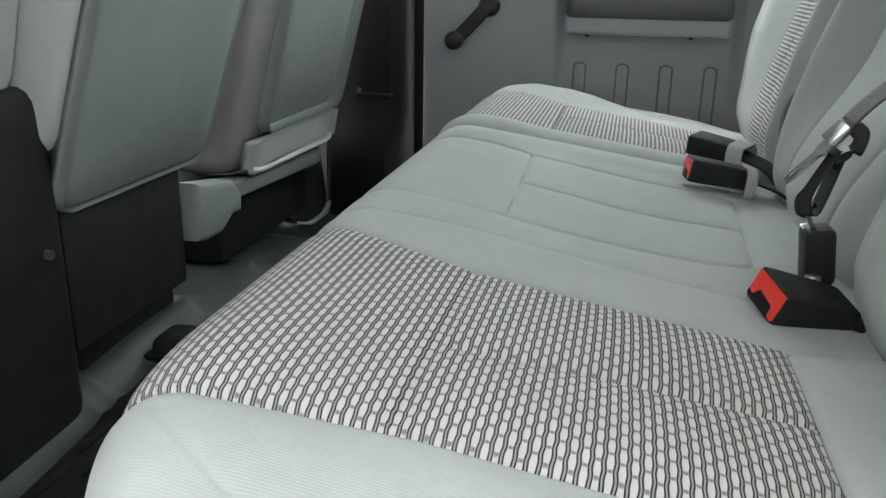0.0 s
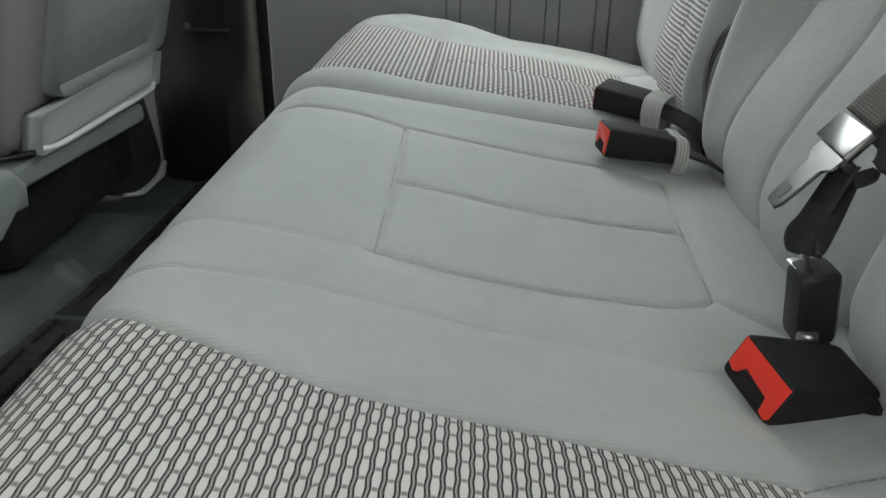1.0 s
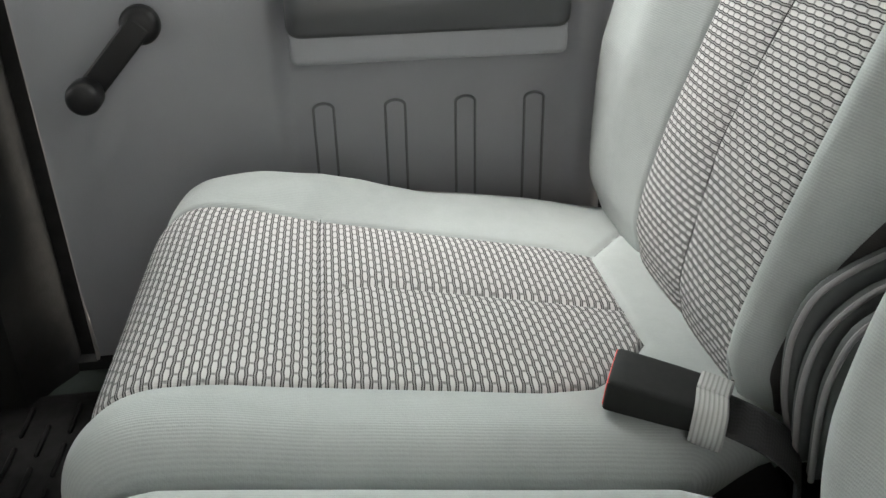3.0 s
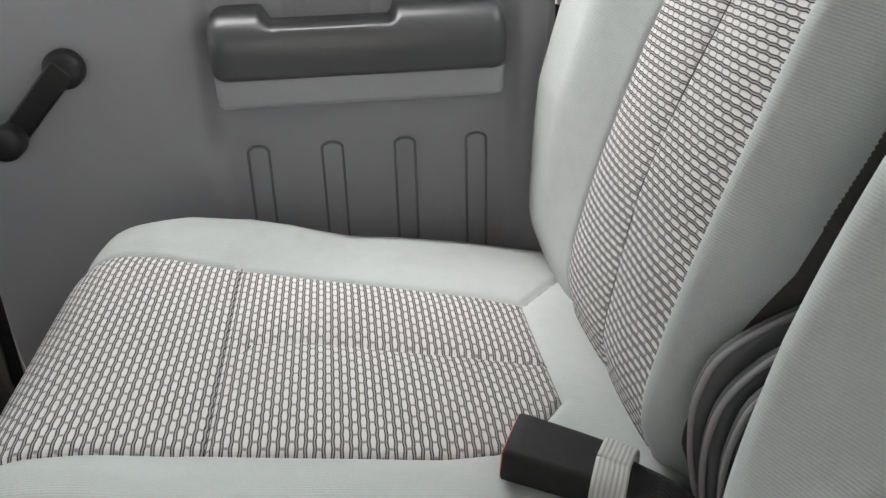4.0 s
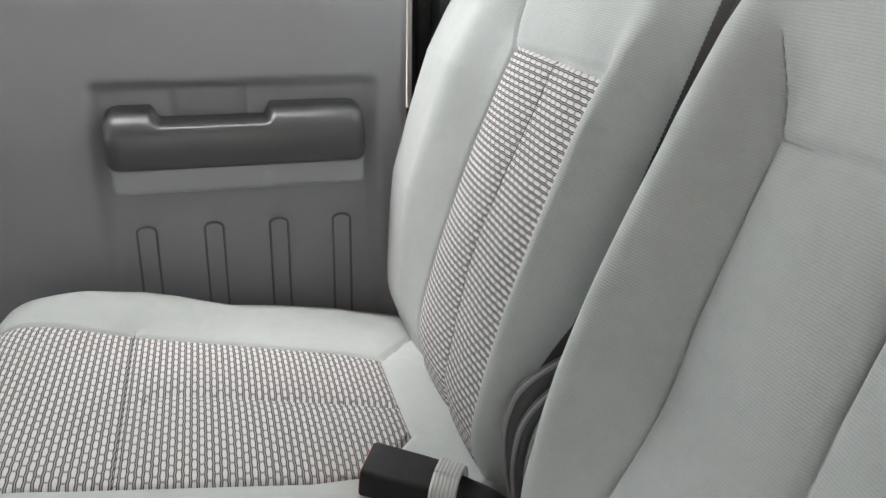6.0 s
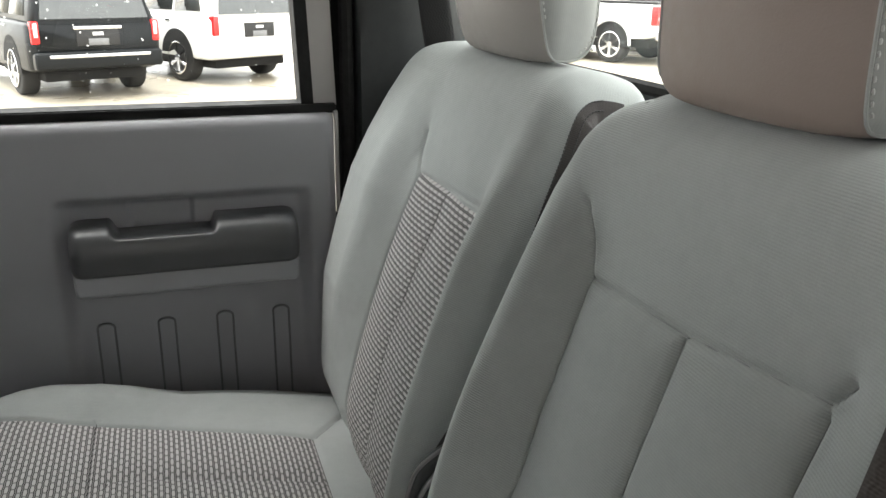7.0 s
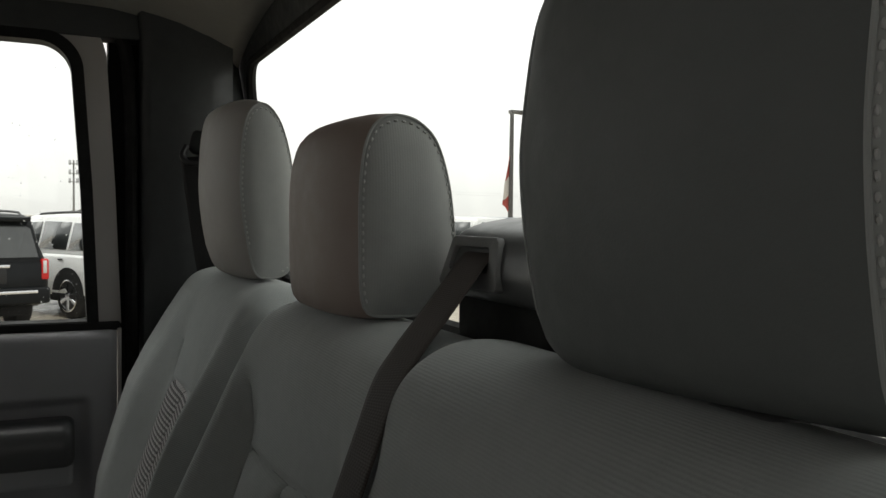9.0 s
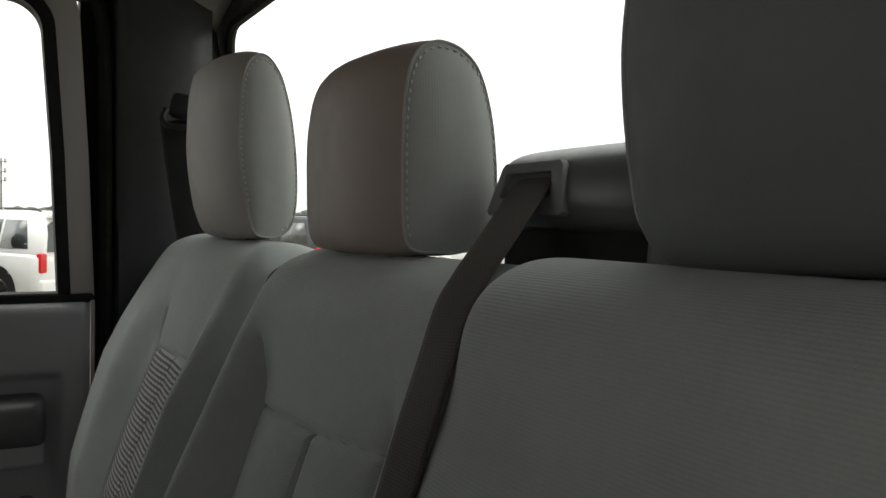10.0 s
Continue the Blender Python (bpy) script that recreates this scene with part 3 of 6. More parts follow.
# side bodies: pillars, sills, front doors
def side_body(s):
    """Everything of one cab side but the rear door. s: +1 the far side, -1 the near one."""
    side = "far" if s > 0 else "near"
    # C pillar: a trim sheet from the door's rear edge inwards to the back window
    zs = np.linspace(0.15, 1.47, 34)
    bm = bmesh.new()
    rows = []
    for z in zs:
        t = step_up(z, 0.75, 1.0)
        xr = 0.945 - 0.17 * (z - 0.93) - 0.002
        top = 0.3 * step_up(z, 1.36, 1.46)
        pts = [(0.680, 0.90), (0.680, 0.872), (0.686, 0.858), (0.70, 0.866 - 0.01 * t), (0.75, 0.868 - 0.02 * t), (0.80, 0.872 - 0.02 * t), (0.845, 0.880 - 0.012 * t), (xr - 0.03, 0.900), (xr - 0.004, 0.928), (xr, 0.96)]
        rows.append([bm.verts.new((x - 0.03 * top * (x < 0.8), s * (y - 0.05 * top), z)) for x, y in pts])
    for a, b in zip(rows, rows[1:]):
        for i in range(len(a) - 1):
            bm.faces.new((a[i], a[i + 1], b[i + 1], b[i]))
    cp = part("c_pillar", bm, PILLAR, sharp=60)
    tagged(cp, "dark grey plastic trim panel on the rear roof pillar", "pillar trim", "", "structure")
    # B pillar
    bp = thing("b_pillar", "black plastic centre pillar trim with a belt slot", "pillar trim", kind="structure")
    zs = np.linspace(0.12, 1.47, 40)
    bm = bmesh.new()
    rows = []
    for z in zs:
        foot = step_up(-z, -0.42, -0.28)
        pts = [(-0.34, 0.88), (-0.325, 0.85), (-0.30, 0.82 - 0.02 * foot), (-0.22, 0.80 - 0.03 * foot), (-0.16, 0.80 - 0.03 * foot), (-0.132 - 0.01 * foot, 0.815), (-0.118, 0.85), (-0.112, 0.93)]
        rows.append([bm.verts.new((x, s * y, z)) for x, y in pts])
    for a, b in zip(rows, rows[1:]):
        for i in range(len(a) - 1):
            bm.faces.new((a[i], a[i + 1], b[i + 1], b[i]))
    part("trim", bm, PILLARBLACK, bp, sharp=50)
    part("belt_slot", box((0.075, 0.012, 0.20), (-0.19, s * 0.797, 0.545), 0.004), RUBBER, bp)
    part("slot_lip", box((0.082, 0.016, 0.008), (-0.19, s * 0.795, 0.443), 0.003), BLACK, bp)
    part("screw", cyl(0.006, 0.004, (-0.225, s * 0.792, 0.452), pose(0, 0, 0, 90)), STEEL, bp)
    # front door as a plain closed side with its window
    slab("wall_front_" + side, [(-1.5, 0.1), (-0.335, 0.1), (-0.335, 1.47), (-1.5, 1.47)], 0.06, frame_xz(s * 0.862, s), DOORGREY, [[(-1.38, 0.82), (-0.42, 0.82), (-0.42, 1.38), (-1.08, 1.38)]], label="grey front side wall of the cab with its window opening", category="wall")
    rail = part("roof_rail", box((1.05, 0.06, 0.13), (0.25, s * 0.90, 1.435), 0.012), PILLAR)
    tagged(rail, "dark trimmed roof rail above the rear door", "roof rail", "", "structure")
    jamb = part("door_jamb", box((0.110, 0.05, 1.36), (0.682, s * 0.935, 0.80), 0.006), RUBBER)
    tagged(jamb, "black body edge behind the rear door", "door jamb", "", "structure")
    sill = part("door_sill", box((1.02, 0.07, 0.10), (0.28, s * 0.89, 0.115), 0.012), BLACKMATT)
    tagged(sill, "black plastic door sill", "sill", "", "structure")


side_body(1)
side_body(-1)
# Unseen wall, added to block low sky and bounce light through the doorway.
near_light_wall = part("near_light_wall", box((7.0, 0.10, 3.8), (0.0, -1.72, 1.25), 0.01), BOUNCEWALL)
tagged(near_light_wall, "unseen plain grey wall added beside the near door to shape the light", "wall", "", "structure")
front = slab("wall_front", [(-0.93, 0.1), (0.93, 0.1), (0.93, 1.5), (-0.93, 1.5)], 0.06, Matrix(((0, 0, -1, -1.46), (1, 0, 0, 0), (0, 1, 0, 0), (0, 0, 0, 1))), BLACKMATT, [[(-0.80, 0.86), (0.80, 0.86), (0.72, 1.40), (-0.72, 1.40)]], label="black front bulkhead with the windscreen opening", category="wall")

# far rear door
door = thing("door_1", "closed grey plastic rear door with hand crank and pull armrest", "door", kind="structure")
DX0, DX1 = -0.088, 0.640


def door_panel():
    xs = np.linspace(DX0, DX1, 183)
    zs = np.linspace(0.16, 0.824, 167)
    X, Z = np.meshgrid(xs, zs, indexing="ij")
    Y = np.full_like(X, DOOR_Y)
    rec = step_up(X, 0.200, 0.225) * step_up(-X, -0.600, -0.575) * step_up(-Z, -0.733, -0.715) * step_up(Z, 0.30, 0.62)
    Y += 0.016 * rec
    low = step_up(X, -0.02, 0.26) * step_up(-X, -0.606, -0.58) * step_up(-Z, -0.62, -0.56)
    Y += 0.006 * low
    Y += 0.010 * step_up(X, 0.628, 0.64)
    Y += 0.010 * step_up(X, 0.3125, 0.3165) * step_up(-X, -0.4125, -0.4085) * step_up(Z, 0.655, 0.66) * step_up(-Z, -0.7225, -0.7185)
    Y += 0.012 * step_up(-Z, -0.30, -0.16)
    v = np.stack([X, Y, Z], -1)
    # rolled shoulder up to the window slot
    V = v.reshape(-1, 3)
    nz = len(zs)
    F = [(i * nz + j, (i + 1) * nz + j, (i + 1) * nz + j + 1, i * nz + j + 1) for i in range(len(xs) - 1) for j in range(nz - 1)]
    top = Y[:, -1]
    base = len(V)
    roll = []
    for a in np.linspace(0, 90, 9)[1:]:
        r = 0.022
        roll.append(np.stack([xs, top + r * (1 - math.cos(radians(a))), np.full(len(xs), zs[-1] + 0.003 + r * math.sin(radians(a)))], -1))
    roll.append(np.stack([xs, np.full(len(xs), 0.915), np.full(len(xs), zs[-1] + 0.019)], -1))
    R = np.array(roll)
    V = np.vstack([V, R.reshape(-1, 3)])
    for i in range(len(xs) - 1):
        F.append((i * nz + nz - 1, (i + 1) * nz + nz - 1, base + i + 1, base + i))
        for q in range(len(roll) - 1):
            F.append((base + q * len(xs) + i, base + q * len(xs) + i + 1, base + (q + 1) * len(xs) + i + 1, base + (q + 1) * len(xs) + i))
    return mesh_from("panel", V, F, None, DOORGREY, door, "smooth dark grey moulded plastic panel")


door_panel()
part("end_strip", box((0.007, 0.04, 0.17), (DX1 + 0.004, 0.882, 0.765), 0.002), JAMB, door, "pale painted door edge")
part("front_seal", box((0.03, 0.06, 0.74), (DX0 - 0.020, 0.905, 0.50), 0.006), RUBBER, door)
part("front_strip", box((0.004, 0.012, 0.70), (DX0 - 0.002, 0.866, 0.50), 0.0015), JAMB, door, "pale door edge strip")
# side window: black run channel, pale painted surround, opening through it
def window_loop(d, low, corner):
    """Outline of the side window opening, d wider than the clear glass; its upper rear corner is an arc."""
    x1, z1 = 0.566 + d, 1.357 + d
    arc = [(x1 - corner * (1 - math.cos(a)), z1 - corner * (1 - math.sin(a))) for a in np.linspace(0, math.pi / 2, 10)]
    return [(-0.03 - d, low), (0.590 + d, low), (0.580 + d, 1.10)] + arc + [(-0.02 - d, z1)]


win_hole, win_mid, win_out = window_loop(0.0, 0.863, 0.055), window_loop(0.020, 0.859, 0.07), window_loop(0.058, 0.8575, 0.085)


def ring_plate(name, outer, inner, y0, depth, mat, label):
    bm = bmesh.new()
    n = len(outer)
    a = [[bm.verts.new((x, y, z)) for x, z in lp] for y in (y0, y0 + depth) for lp in (outer, inner)]
    for i in range(n):
        j = (i + 1) % n
        bm.faces.new((a[0][i], a[0][j], a[1][j], a[1][i])), bm.faces.new((a[2][i], a[2][j], a[3][j], a[3][i]))
        bm.faces.new((a[0][i], a[0][j], a[2][j], a[2][i])), bm.faces.new((a[1][i], a[1][j], a[3][j], a[3][i]))
    return part(name, bm, mat, door, label, smooth=False)


ring_plate("window_frame", win_out, win_mid, 0.878, 0.05, JAMB, "pale painted window frame")
ring_plate("window_seal", win_mid, win_hole, 0.872, 0.05, RUBBER, "black rubber window channel")
part("pane", prism([(-0.05, 0.85), (0.60, 0.85), (0.58, 1.37), (-0.05, 1.37)], 0.004, frame_xz(0.905)), GLASS, door).visible_shadow = False
part("belt_seal", box((0.694, 0.030, 0.0155), (0.2985, 0.884, 0.8538), 0.003, 2), RUBBER, door, "black weatherstrip below the glass")
seal = bmesh.new()
tube([(0.666, 0.875, 0.16), (0.666, 0.875, 0.85), (0.666, 0.878, 1.15), (0.662, 0.882, 1.30), (0.645, 0.886, 1.380), (0.58, 0.890, 1.420), (0.2, 0.892, 1.424), (-0.08, 0.892, 1.42)], 0.012, 70, 8, bm=seal)
part("door_seal", seal, RUBBER, door, "black rubber door seal")

# pull armrest
def armrest():
    """Dark bolster over a grey plinth: flat front, soft upper edge, its top cut down in the middle for the fingers."""
    xs = np.concatenate([[0.2275, 0.2285, 0.231, 0.235, 0.240], np.linspace(0.246, 0.550, 96), [0.556, 0.561, 0.565, 0.5675, 0.5685]])
    high = [(0.868, 0.697), (0.846, 0.6965), (0.828, 0.694), (0.814, 0.688), (0.804, 0.679), (0.798, 0.667), (0.796, 0.652), (0.797, 0.636), (0.799, 0.627), (0.804, 0.622), (0.830, 0.619), (0.868, 0.617)]
    low = [(0.868, 0.680), (0.846, 0.6798), (0.832, 0.6795), (0.818, 0.677)] + high[4:]
    H, L = spline(high, 40), spline(low, 40)
    V, F = [], []
    n = len(H)
    for x in xs:
        notch = step_up(x, 0.284, 0.298) * step_up(-x, -0.444, -0.434)
        q = H + (L - H) * notch
        e = min(x - 0.2275, 0.5685 - x)
        k = 1.0 if e > 0.0185 else math.sqrt(max(0.0, 1 - (1 - e / 0.0185) ** 2))
        mid = np.array([0.868, 0.657])
        for y, z in mid + (q - mid) * np.array([0.80 + 0.20 * k, 0.72 + 0.28 * k]):
            V.append((x, y, z))
    for i in range(len(xs) - 1):
        for k in range(n - 1):
            F.append((i * n + k, i * n + k + 1, (i + 1) * n + k + 1, (i + 1) * n + k))
    F.append(tuple(range(n))), F.append(tuple((len(xs) - 1) * n + k for k in range(n))[::-1])
    return mesh_from("armrest", V, F, None, DOORDARK, door, "satin dark grey pull armrest with a finger notch")


armrest()
part("armrest_base", prism([(0.229, 0.626), (0.230, 0.594), (0.236, 0.588), (0.560, 0.588), (0.566, 0.593), (0.567, 0.626)], 0.064, frame_xz(0.868, -1), 0.008, 3), DOORGREY, door, "grey plinth under the armrest")
for x in (0.275, 0.49):
    part("screw_cap", cyl(0.005, 0.01, (x, 0.84, 0.587), None, 12), BLACK, door)
# Dark tubes stand in for the shade along the moulded ribs.
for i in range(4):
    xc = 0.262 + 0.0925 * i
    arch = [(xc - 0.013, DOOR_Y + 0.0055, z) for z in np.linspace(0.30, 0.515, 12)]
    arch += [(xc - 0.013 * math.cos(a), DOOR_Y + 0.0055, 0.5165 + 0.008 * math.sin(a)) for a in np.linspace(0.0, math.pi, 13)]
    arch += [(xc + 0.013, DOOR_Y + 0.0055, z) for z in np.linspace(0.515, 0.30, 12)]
    part("rib", tube(arch, 0.0019, seg=6, smooth=False), RIBSHADE, door, "dark line drawn for the shade along a moulded rib")
# window crank
crank = part("crank", box((0.030, 0.016, 0.115), (0, 0, 0), 0.006, 3, pose(0.024, 0.826, 0.603, 0, 43.5, 0)), BLACK, door, "black hand-crank window winder")
part("hub", cyl(0.023, 0.032, (0.060, 0.836, 0.640), pose(0, 0, 0, 90), 32, 0.011), BLACK, crank)
part("knob", cyl(0.020, 0.040, (-0.010, 0.806, 0.567), pose(0, 0, 0, 90), 28, 0.010), BLACK, crank)


# ---- rear seats ----
CUSH = [(0.12, 0.25), (0.09, 0.29), (0.074, 0.35), (0.069, 0.41), (0.076, 0.448), (0.094, 0.470), (0.122, 0.480), (0.16, 0.477), (0.253, 0.4646), (0.4, 0.444), (0.5, 0.430), (0.6, 0.414), (0.68, 0.395)]
BACK = [(0.612, 0.35), (0.598, 0.42), (0.599, 0.477), (0.65, 0.6477), (0.703, 0.803), (0.733, 0.89), (0.750, 0.935), (0.770, 0.957), (0.800, 0.967), (0.84, 0.962), (0.872, 0.945), (0.885, 0.90), (0.88, 0.78), (0.86, 0.6)]


def profile_scale(profile, axis):
    """Arc length along a profile as a function of x (cushion, behind its front) or of z (backrest, its front face)."""
    c = spline(profile, 400)
    L = np.concatenate([[0], np.cumsum(np.linalg.norm(np.diff(c, axis=0), axis=1))])
    k = c[:, axis]
    if axis == 0:
        i = np.argmin(k)
        return lambda v: float(np.interp(v, k[i:], L[i:]))
    j = np.argmax(k)
    return lambda v: float(np.interp(v, k[:j], L[:j]))


sx, sz = profile_scale(CUSH, 0), profile_scale(BACK, 1)


def track(f, pts):
    """A curve y(s) through (x or z, y) pairs, held level beyond its ends."""
    s = [f(a) for a, _ in pts]
    y = [b for _, b in pts]
    return lambda v: float(np.interp(v, s, y))


def line_pts(f, pts):
    return [(f(a), b) for a, b in pts]


def cushion_single():
    inner = [(0.075, 0.338), (0.12, 0.342), (0.25, 0.350), (0.43, 0.347), (0.474, 0.354), (0.51, 0.380), (0.545, 0.425)]
    outer = [(0.075, 0.668), (0.12, 0.667), (0.25, 0.648), (0.50, 0.606), (0.545, 0.592)]
    pad = Pad(CUSH, [sx(0.253), sx(0.545), sx(0.08)], [track(sx, [(0.06, 0.266), (0.2, 0.262), (0.53, 0.264), (0.575, 0.285), (0.64, 0.315)]), track(sx, inner), track(sx, outer), track(sx, [(0.075, 0.755), (0.12, 0.780), (0.6, 0.780)])], 0.034, plan=far_plan)
    seams = [line_pts(sx, inner), line_pts(sx, outer), line_pts(sx, [(0.253, 0.350), (0.253, 0.655)]), line_pts(sx, [(0.268, 0.490), (0.275, 0.505), (0.30, 0.510), (0.545, 0.482)]), line_pts(sx, [(0.545, 0.425), (0.545, 0.592)]), line_pts(sx, [(0.545, 0.592), (0.60, 0.66)])]
    seams[0].insert(0, (0.10, 0.340)), seams[1].insert(0, (0.10, 0.668))
    rim_s = [sx(x) for x in (0.08, 0.13, 0.18, 0.25, 0.30, 0.335, 0.37, 0.43, 0.51, 0.58)]
    rim_h = [0.0, 0.004, 0.012, 0.018, 0.014, 0.008, 0.003, 0.004, 0.002, -0.004]

    def relief(S, Y):
        h = seam_relief(S, Y, seams, 0.0075, 0.0028)
        h += np.interp(S, rim_s, rim_h) * step_up(Y, 0.650, 0.712) - 0.010 * step_up(Y, 0.725, 0.75)
        h += 0.006 * bell(Y, 0.306, 0.03)
        h += 0.004 * bell(Y, 0.43, 0.06) * bell(S, sx(0.40), 0.12) + 0.004 * bell(Y, 0.57, 0.05) * bell(S, sx(0.40), 0.12) + 0.005 * bell(S, sx(0.17), 0.05)
        return h

    made = pad.build(relief, [(0.10, sx(0.545), 1, 2)])
    return made, [(pad.trace(q, relief, 0.0007), DARKTHREAD) for q in seams[3:4]] + [(pad.trace(q, relief, 0.0), GUSSET) for q in seams[:2]] + [(pad.trace(q, relief), SEAMGREY) for q in seams[5:]], pad.trace(seams[2], relief, 0.0003)


def cushion_double():
    outer = [(0.075, -0.645), (0.12, -0.638), (0.27, -0.626), (0.40, -0.630), (0.47, -0.612), (0.512, -0.570)]
    inner = [(0.075, -0.300), (0.12, -0.312), (0.255, -0.354), (0.512, -0.375)]
    c_near = [(0.075, -0.180), (0.12, -0.180), (0.254, -0.177), (0.316, -0.189), (0.382, -0.192), (0.465, -0.189), (0.50, -0.178), (0.512, -0.164)]
    c_far = [(0.075, 0.146), (0.10, 0.156), (0.13, 0.162), (0.16, 0.164), (0.19, 0.162), (0.22, 0.153), (0.245, 0.141), (0.30, 0.133), (0.45, 0.120), (0.515, 0.103)]
    pad = Pad(CUSH, [sx(0.253), sx(0.512), sx(0.08)], [track(sx, [(0.075, -0.79), (0.12, -0.815), (0.6, -0.815)]), track(sx, outer), track(sx, inner), track(sx, c_near), track(sx, c_far), track(sx, [(0.075, 0.222), (0.15, 0.250), (0.50, 0.248), (0.56, 0.228), (0.62, 0.185)])], 0.034, plan=near_plan)
    seams = [line_pts(sx, outer), line_pts(sx, inner), line_pts(sx, [(0.255, -0.628), (0.255, -0.354)]), line_pts(sx, [(0.265, -0.506), (0.512, -0.498)]), line_pts(sx, [(0.512, -0.570), (0.512, -0.375)]), line_pts(sx, [(0.512, -0.375), (0.60, -0.33)])]
    seams[0].insert(0, (0.10, -0.645)), seams[1].insert(0, (0.10, -0.300))
    soft = [line_pts(sx, c_near[2:]), line_pts(sx, c_far[1:]), line_pts(sx, [(0.254, -0.176), (0.250, -0.025), (0.244, 0.141)]), line_pts(sx, [(0.252, -0.026), (0.41, -0.031), (0.514, -0.039)]), line_pts(sx, [(0.512, -0.164), (0.516, -0.04), (0.520, 0.096)]), line_pts(sx, [(0.512, -0.164), (0.60, -0.24)])]
    faint = [line_pts(sx, [(0.09, -0.250), (0.21, -0.245), (0.32, -0.255), (0.50, -0.270)]), line_pts(sx, [(0.09, -0.165), (0.17, -0.168), (0.254, -0.177)]), line_pts(sx, [(0.095, -0.655), (0.122, -0.670), (0.144, -0.689), (0.175, -0.712), (0.24, -0.735)])]

    def relief(S, Y):
        h = seam_relief(S, Y, seams, 0.0075, 0.0028)
        h = np.minimum(h, seam_relief(S, Y, soft, 0.0065, 0.0028))
        h = np.minimum(h, seam_relief(S, Y, faint, 0.003, 0.0028))
        front = step_up(-S, -sx(0.36), -sx(0.26)) * step_up(S, sx(0.08) - 0.06, sx(0.12))
        h += 0.004 * bell(Y, -0.735, 0.05) * front - step_up(-Y, 0.66, 0.79) * (0.016 + 0.020 * step_up(S, sx(0.28), sx(0.40)))
        for yc in (-0.57, -0.44, -0.105, 0.05):
            h += 0.004 * bell(Y, yc, 0.05) * bell(S, sx(0.39), 0.10)
        h -= 0.006 * bell(Y, -0.30, 0.06) * step_up(S, sx(0.15), sx(0.4))
        h -= 0.008 * bell(Y, -0.02, 0.16) * bell(S, sx(0.40), 0.10)
        h += 0.007 * step_up(Y, 0.150, 0.200) * step_up(S, sx(0.085), sx(0.14))
        return h

    made = pad.build(relief, [(0.10, sx(0.512), 1, 2)])
    return made, [(pad.trace(q, relief, 0.0007), DARKTHREAD) for q in seams[3:4]] + [(pad.trace(q, relief, 0.0), GUSSET) for q in seams[:2]] + [(pad.trace(q, relief, 0.0007), SEAMGREY) for q in soft[:5] + seams[5:]], pad.trace(seams[2], relief, 0.0003)


TOP = sz(0.966)


def shoulder(pts):
    """Side outline of a backrest: (z, y) pairs up the front, then held over the top."""
    return track(sz, pts)


def back_single():
    inner = [(0.36, 0.352), (0.45, 0.360), (0.57, 0.369), (0.70, 0.366), (0.80, 0.361)]
    outer = [(0.36, 0.590), (0.43, 0.604), (0.477, 0.616), (0.56, 0.622), (0.69, 0.620), (0.76, 0.612), (0.80, 0.602)]
    pad = Pad(BACK, [sz(0.806)], [shoulder([(0.4, 0.322), (0.50, 0.316), (0.56, 0.304), (0.61, 0.290), (0.70, 0.283), (0.82, 0.282), (0.90, 0.283), (0.95, 0.287), (0.972, 0.293)]), track(sz, inner), track(sz, outer), shoulder([(0.38, 0.74), (0.43, 0.787), (0.50, 0.812), (0.56, 0.822), (0.70, 0.836), (0.80, 0.845), (0.88, 0.847), (0.93, 0.833), (0.955, 0.805), (0.972, 0.75)])], 0.045, skirt=0.05)
    thin = [line_pts(sz, [(0.806, 0.482), (0.68, 0.492), (0.58, 0.497), (0.49, 0.484), (0.36, 0.47)])]
    seams = [line_pts(sz, inner), line_pts(sz, outer), line_pts(sz, [(0.813, 0.361), (0.803, 0.602)]), line_pts(sz, [(0.803, 0.602), (0.828, 0.618), (0.858, 0.624)])]
    far_s = [sz(z) for z in (0.41, 0.46, 0.50, 0.55, 0.60, 0.68, 0.76, 0.82, 0.88, 0.93)]
    far_h = [0.0, 0.008, 0.013, 0.024, 0.034, 0.036, 0.037, 0.028, 0.014, 0.003]

    def relief(S, Y):
        h = np.minimum(seam_relief(S, Y, seams, 0.009, 0.0030), seam_relief(S, Y, thin, 0.004, 0.0025))
        run = step_up(S, 0.02, 0.14) * step_up(-S, -sz(0.88), -sz(0.78))
        h += 0.028 * bell(Y, 0.326, 0.034) * step_up(S, 0.02, 0.14) * step_up(-S, -sz(0.95), -sz(0.74)) - 0.016 * step_up(-Y, -0.308, -0.274) * step_up(S, sz(0.52), sz(0.62))
        h += np.interp(S, far_s, far_h) * step_up(Y, 0.615, 0.70)
        h += 0.004 * (bell(Y, 0.42, 0.035) + bell(Y, 0.55, 0.05)) * run
        h += 0.006 * bell(S, sz(0.62), 0.12) * bell(Y, 0.49, 0.1)
        return h

    out = pad.build(relief, [(0.0, sz(0.806), 1, 2)], 3, TOP + 0.05)
    rows = [i for i, s in enumerate(pad.S) if sz(0.64) < s < TOP + 0.03]
    return out, [(pad.trace(q, relief), DARKTHREAD) for q in thin] + [(pad.trace(q, relief), SEAMGREY) for q in seams[3:]], [[tuple(pad.grid[i, j]) for i in rows[::6]] for j in (2, 3)]


